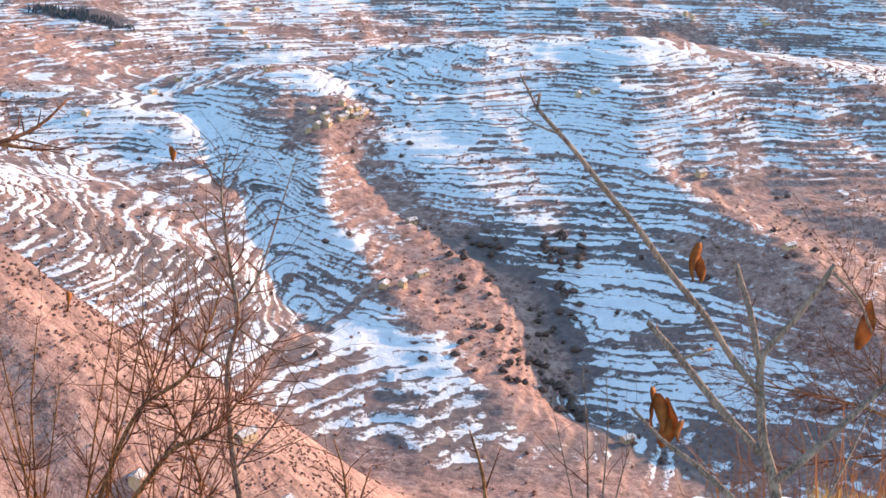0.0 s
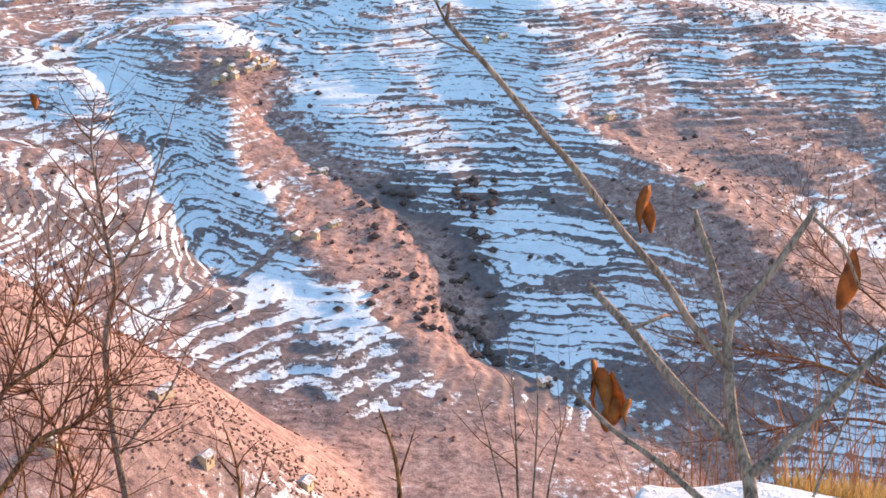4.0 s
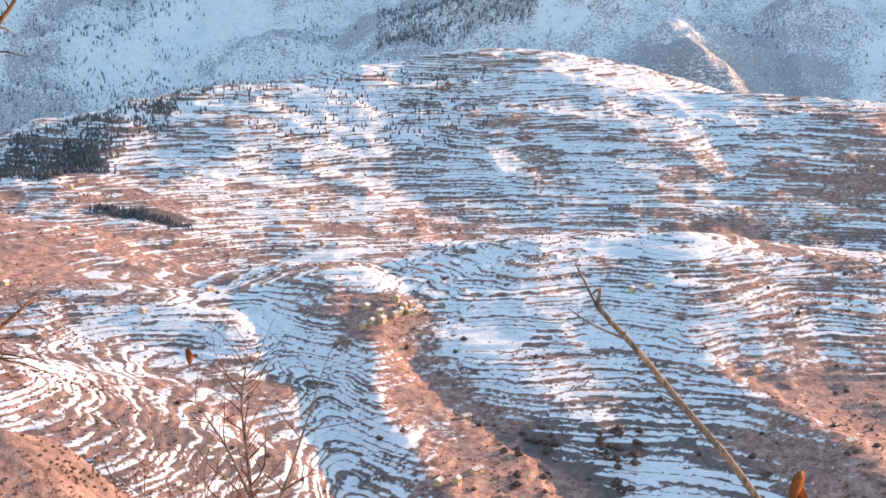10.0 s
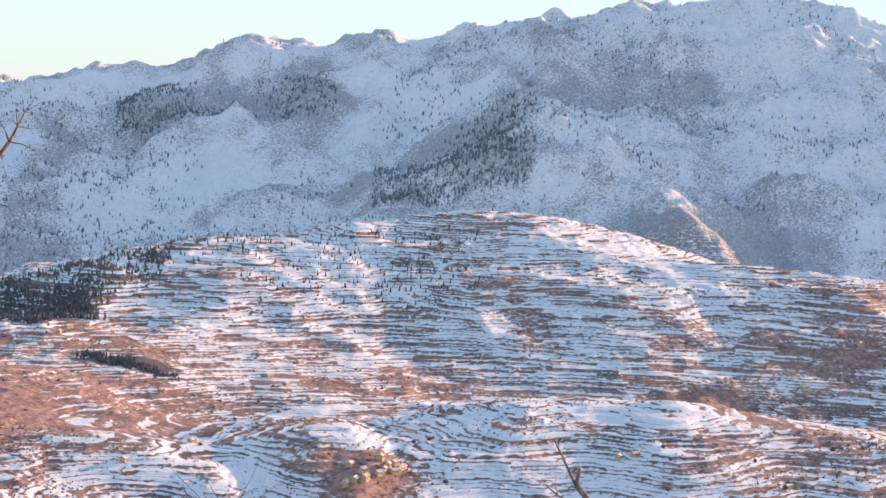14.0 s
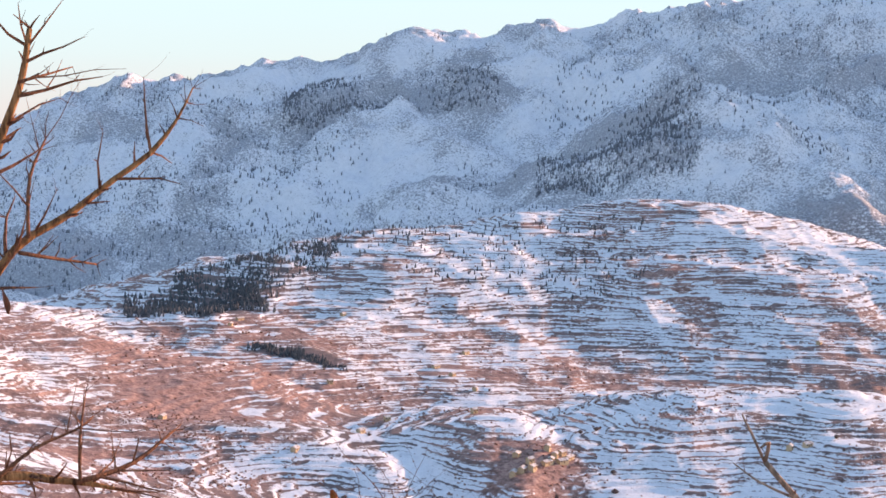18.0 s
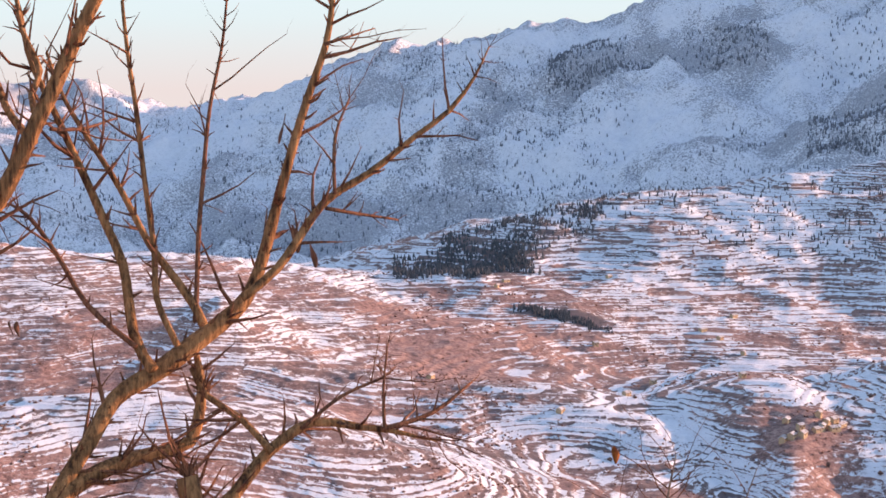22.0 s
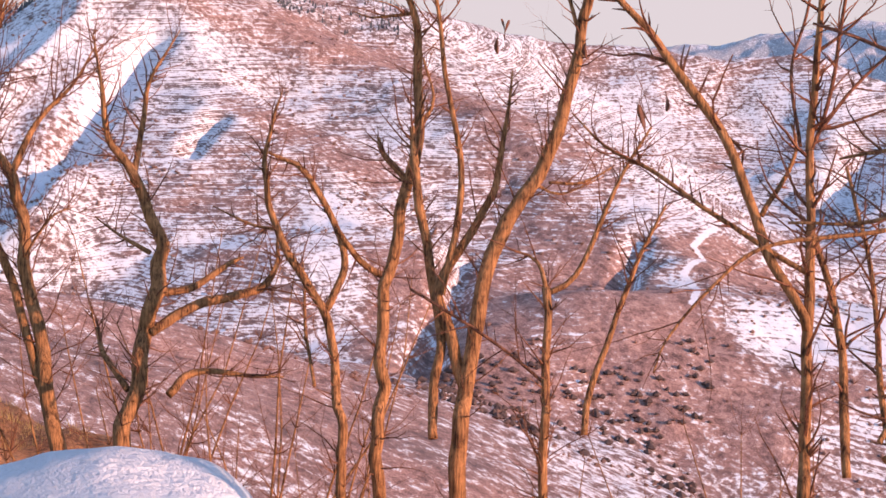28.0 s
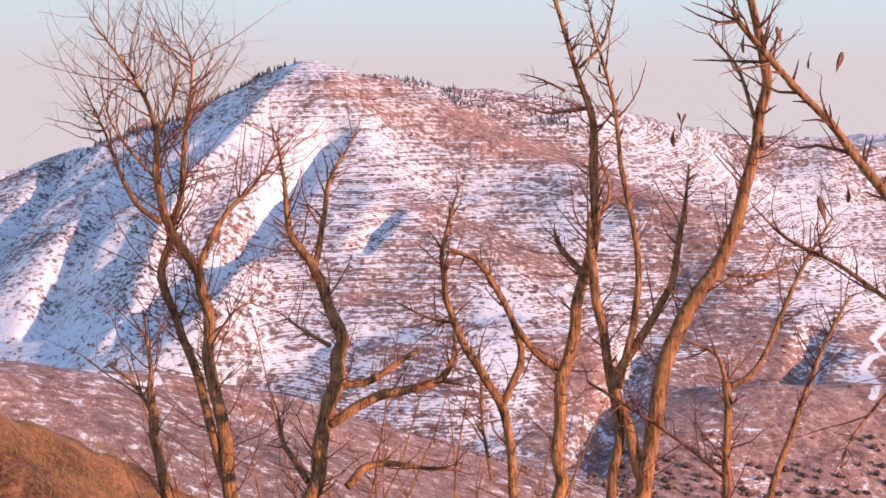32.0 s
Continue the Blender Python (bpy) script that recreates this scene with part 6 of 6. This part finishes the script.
grass("dry_grass", "dry yellow grass tufts behind the snowy ledge", [(15.5, 24.5, 3.12, 3.6)], 5000, 0.075, 5)
TWIGGY = plain("dry_stalk", [(0.3, (0.20, 0.085, 0.045)), (0.7, (0.46, 0.21, 0.10))], 3, 0.8, thin=0.3)
grass("dry_stalks", "thin upright reddish stalks behind the snowy ledge", [(9.5, 24, 3.1, 4.4)], 620, 0.40, 8, TWIGGY)
grass("bank_grass", "short dry orange grass on the earth bank", [(-92, -76, 6.5, 13.5)], 22000, 0.075, 6)


def rock(name, label, az, dist, size, seed):
    rng = np.random.default_rng(seed)
    bm = bmesh.new()
    bmesh.ops.create_icosphere(bm, subdivisions=2, radius=1.0)
    for q in bm.verts:
        n_ = noise.noise(q.co * 1.3 + Vector((seed, 0, 0)))
        q.co = q.co * (1 + 0.35 * n_)
        q.co = Vector((q.co.x * size[0], q.co.y * size[1], q.co.z * size[2]))
    me = bpy.data.meshes.new(name)
    bm.to_mesh(me)
    bm.free()
    me.materials.append(STONE)
    ob = new(name, me)
    x, y, z = ground_at(az, dist)
    ob.location, ob.rotation_euler = (x, y, z + size[2] * 0.25), (0, 0, rng.uniform(0, 6))
    return tagged(ob, label, "stone", group="stones at the ledge")


for k, (az, dist, sx) in enumerate([(-75.6, 5.15, 0.09), (-74.2, 5.2, 0.06), (-73.0, 5.25, 0.07), (-71.8, 5.2, 0.05), (-80.5, 7.0, 0.06)]):
    rock("stone", "brown stone at the edge of the snow", az, dist, (sx * 1.4, sx, sx * 0.6), 30 + k)


# ---- conifers and scrub on the far slopes ----
CONIFER = plain("dark_conifer", [(0.3, (0.05, 0.056, 0.066)), (0.7, (0.15, 0.158, 0.17))], 0.4, 0.9)
# lighter, bluer than CONIFER: haze over the far trees is in the colour
HAZED = plain("hazed_conifer", [(0.3, (0.11, 0.125, 0.15)), (0.7, (0.24, 0.255, 0.285))], 0.3, 0.9)
SHRUB = plain("leafless_scrub", [(0.3, (0.28, 0.165, 0.13)), (0.7, (0.45, 0.27, 0.21))], 0.3, 0.9, thin=0.5)


BUSH = plain("purple_brown_bush", [(0.3, (0.11, 0.075, 0.068)), (0.7, (0.24, 0.16, 0.135))], 0.3, 0.9, thin=0.4)


def scatter(name, label, category, zones, mat, kind_of, seed):
    """Many small plants in one mesh: zones of bearing, distance, count and height."""
    rng = np.random.default_rng(seed)
    verts, faces = [], []
    for a0, a1, d0, d1, count, tall, clump in zones:
        az, ds = rng.uniform(a0, a1, count * 3), rng.uniform(d0, d1, count * 3)
        x, y = ds * np.sin(np.radians(az)), ds * np.cos(np.radians(az))
        dens = fbm(x, y, 60 + d0 * 0.05, 300 + seed, 3)
        pick = np.argsort(-(dens + rng.normal(0, clump, len(x))))[:count]
        x, y = x[pick], y[pick]
        z = heights(x, y)
        for px, py, pz in zip(x, y, z):
            h = tall * rng.uniform(0.55, 1.25)
            k, sides, a = len(verts), 5, rng.uniform(0, 6.28)
            if kind_of == "conifer":
                w = h * rng.uniform(0.16, 0.24)
                rings = ((0.02, 0.7), (0.22, 1.0), (0.5, 0.62), (0.55, 0.75), (0.8, 0.36))
            else:
                w = h * rng.uniform(0.6, 1.1)
                rings = ((0.0, 0.35), (0.4, 1.0), (0.75, 0.45))
            for f, q in rings:
                for i in range(sides):
                    t = a + 6.283 * i / sides
                    rr = w * q * rng.uniform(0.65, 1.25)
                    verts.append((px + math.cos(t) * rr, py + math.sin(t) * rr, pz - 0.03 * h + h * f * rng.uniform(0.92, 1.08)))
            verts.append((px, py, pz + h))
            top = len(verts) - 1
            for q in range(len(rings) - 1):
                for i in range(sides):
                    j = (i + 1) % sides
                    faces.append((k + q * sides + i, k + q * sides + j, k + (q + 1) * sides + j, k + (q + 1) * sides + i))
            q = len(rings) - 1
            faces += [(k + q * sides + i, k + q * sides + (i + 1) % sides, top) for i in range(sides)]
    return tagged(new(name, mesh(name, verts, faces, mat)), label, category, kind="stuff")


scatter("conifer_wood", "dark conifer wood on the flank of the terraced hill", "trees", [(-16.8, -13.2, 1850, 2090, 850, 7.5, 0.16), (-15, -11.2, 1930, 2180, 800, 7.5, 0.12), (-13, -9.0, 2020, 2270, 480, 7, 0.12), (-9.9, 2.5, 2050, 2430, 420, 6.5, 0.15)], CONIFER, "conifer", 1)
scatter("conifer_copse", "dark narrow copse of conifers on the rolling ridge", "trees", [(-12.3, -11.2, 1704, 1722, 90, 5, 0.3), (-11.6, -10.2, 1690, 1712, 150, 5.5, 0.3), (-10.6, -9.3, 1676, 1694, 130, 5, 0.3), (-9.6, -8.6, 1664, 1678, 60, 4, 0.3)], CONIFER, "conifer", 2)
scatter("mountain_forest", "conifers scattered over the far mountains, haze put into their colour", "trees", [(-32, 20, 2950, 4480, 5200, 9, 0.09), (-1.6, 4.4, 3280, 3720, 1300, 10, 0.12), (-11, -3, 3980, 4200, 900, 10, 0.1)], HAZED, "conifer", 3)
scatter("summit_trees", "small dark trees along the summit ridge", "trees", [(-90, -74, 1380, 1500, 420, 6, 0.1), (-72.5, -64, 1385, 1500, 200, 5, 0.1)], CONIFER, "conifer", 4)
scatter("valley_scrub", "leafless brown scrub on valley terraces", "shrubs", [(-18, 25, 720, 1430, 4600, 1.3, 0.12), (-18, 3, 520, 720, 2600, 1.0, 0.12), (-18, 20, 1450, 2300, 1300, 2.0, 0.12)], SHRUB, "scrub", 5)
scatter("hillside_scrub", "leafless brown scrub on the pyramid mountain", "shrubs", [(-86, -26, 620, 1500, 3600, 1.7, 0.14)], SHRUB, "scrub", 6)
scatter("dark_bushes", "dark leafless bushes on the spur and in the gully", "shrubs", [(-64, -52, 640, 900, 260, 2.6, 0.06), (3.5, 8.5, 830, 1060, 110, 4.0, 0.1), (-10, 22, 750, 1400, 70, 3.2, 0.1)], BUSH, "scrub", 7)

# ---- houses ----
WALLS = plain("ochre_plaster", [(0.3, (0.46, 0.33, 0.20)), (0.7, (0.62, 0.47, 0.31))], 0.6)
ROOF = plain("snowy_tiles", [(0.4, (0.30, 0.22, 0.18)), (0.6, (0.70, 0.68, 0.68))], 0.5)
DOOR = plain("brown_door", [(0.3, (0.10, 0.06, 0.04)), (0.7, (0.20, 0.12, 0.08))], 2.0)
PANE = plain("dark_window", [(0.3, (0.03, 0.03, 0.04)), (0.7, (0.06, 0.06, 0.07))], 1.0, 0.3)


def box(x0, y0, z0, x1, y1, z1):
    v = [(x, y, z) for z in (z0, z1) for y in (y0, y1) for x in (x0, x1)]
    return v, [(0, 2, 3, 1), (4, 5, 7, 6), (0, 1, 5, 4), (2, 6, 7, 3), (0, 4, 6, 2), (1, 3, 7, 5)]


def house_model(name, w, d, h, pitch):
    root = new(name)
    part("wall", mesh("wall", *box(-w / 2, -d / 2, -2.0, w / 2, d / 2, h), WALLS), root)
    o, t = 0.5, 0.25
    for sgn in (-1, 1):
        v = [(-w / 2 - o, sgn * (d / 2 + o), h - 0.3), (w / 2 + o, sgn * (d / 2 + o), h - 0.3), (w / 2 + o, 0, h + pitch), (-w / 2 - o, 0, h + pitch)]
        v += [(a, b, c + t) for a, b, c in v]
        part("roof", mesh("roof", v, [(0, 3, 2, 1), (4, 5, 6, 7), (0, 1, 5, 4), (1, 2, 6, 5), (2, 3, 7, 6), (3, 0, 4, 7)], ROOF), root)
    part("gable", mesh("gable", [(-w / 2, -d / 2, h), (-w / 2, d / 2, h), (-w / 2, 0, h + pitch), (w / 2, -d / 2, h), (w / 2, d / 2, h), (w / 2, 0, h + pitch)], [(0, 2, 1), (3, 4, 5), (0, 1, 4, 3), (1, 2, 5, 4), (2, 0, 3, 5)], WALLS), root)
    for i in range(3):
        x = (i - 1) * w * 0.3
        if i == 1:
            part("door", mesh("door", *box(x - 0.55, -d / 2 - 0.05, 0.0, x + 0.55, -d / 2 + 0.05, 2.05), DOOR), root)
            continue
        window = part("window", mesh("window", *box(x - 0.72, -d / 2 - 0.05, h * 0.42, x + 0.72, -d / 2 + 0.05, h * 0.42 + 1.4), CUT), root)
        part("pane", mesh("pane", *box(x - 0.6, -d / 2 - 0.08, h * 0.42 + 0.12, x + 0.6, -d / 2 - 0.054, h * 0.42 + 1.28), PANE), window)
    return root


HOUSES = [
    (0.47, 944), (1.20, 948), (1.96, 974), (1.56, 1064), (-3.60, 559), (-5.14, 582), (0.40, 593), (-1.69, 1209),
    (-1.06, 1216), (-0.51, 1242), (-1.04, 1247), (16.05, 1017), (10.25, 806), (-9.52, 522), (12.60, 1156), (8.51, 1285),
    (7.88, 1285), (-2.31, 1190), (-1.99, 1194), (-0.90, 1222), (-0.47, 1226), (-1.60, 1199), (-0.76, 1231), (-0.23, 1238),
    (-8.07, 1349), (-9.24, 1608), (-5.27, 1723), (-4.64, 1688), (-3.79, 1639), (-12.93, 1793), (-8.75, 1905), (11.72, 1834),
    (14.56, 1847), (8.82, 1894), (11.98, 1830), (14.67, 1839), (16.42, 1999), (17.55, 1951), (-15.44, 1371), (-10.54, 1264),
    (-7.09, 1413), (-4.15, 1792), (-2.20, 1231), (-3.81, 1386), (-12.58, 1838),
]
models = [house_model("house", 7, 5, 3.0, 1.3), house_model("house", 5.5, 4.5, 3.8, 1.1), house_model("house", 9.5, 4.6, 2.7, 1.1)]
for k, (az, dist) in enumerate(HOUSES):
    x, y, z = ground_at(az, dist)
    turn = random.uniform(25, 80) - az
    src = models[k % 3]
    m = pose(x, y, z + 0.4, 0, 0, turn)
    if k < 3:
        src.matrix_basis = m
        ob = src
    else:
        ob = copy_thing(src, m)
    tagged(ob, ("small ochre house with a snowy gabled roof", "tall ochre house with a snowy roof", "long low ochre farmhouse on a terrace")[k % 3], "house", "houses on the hillsides")
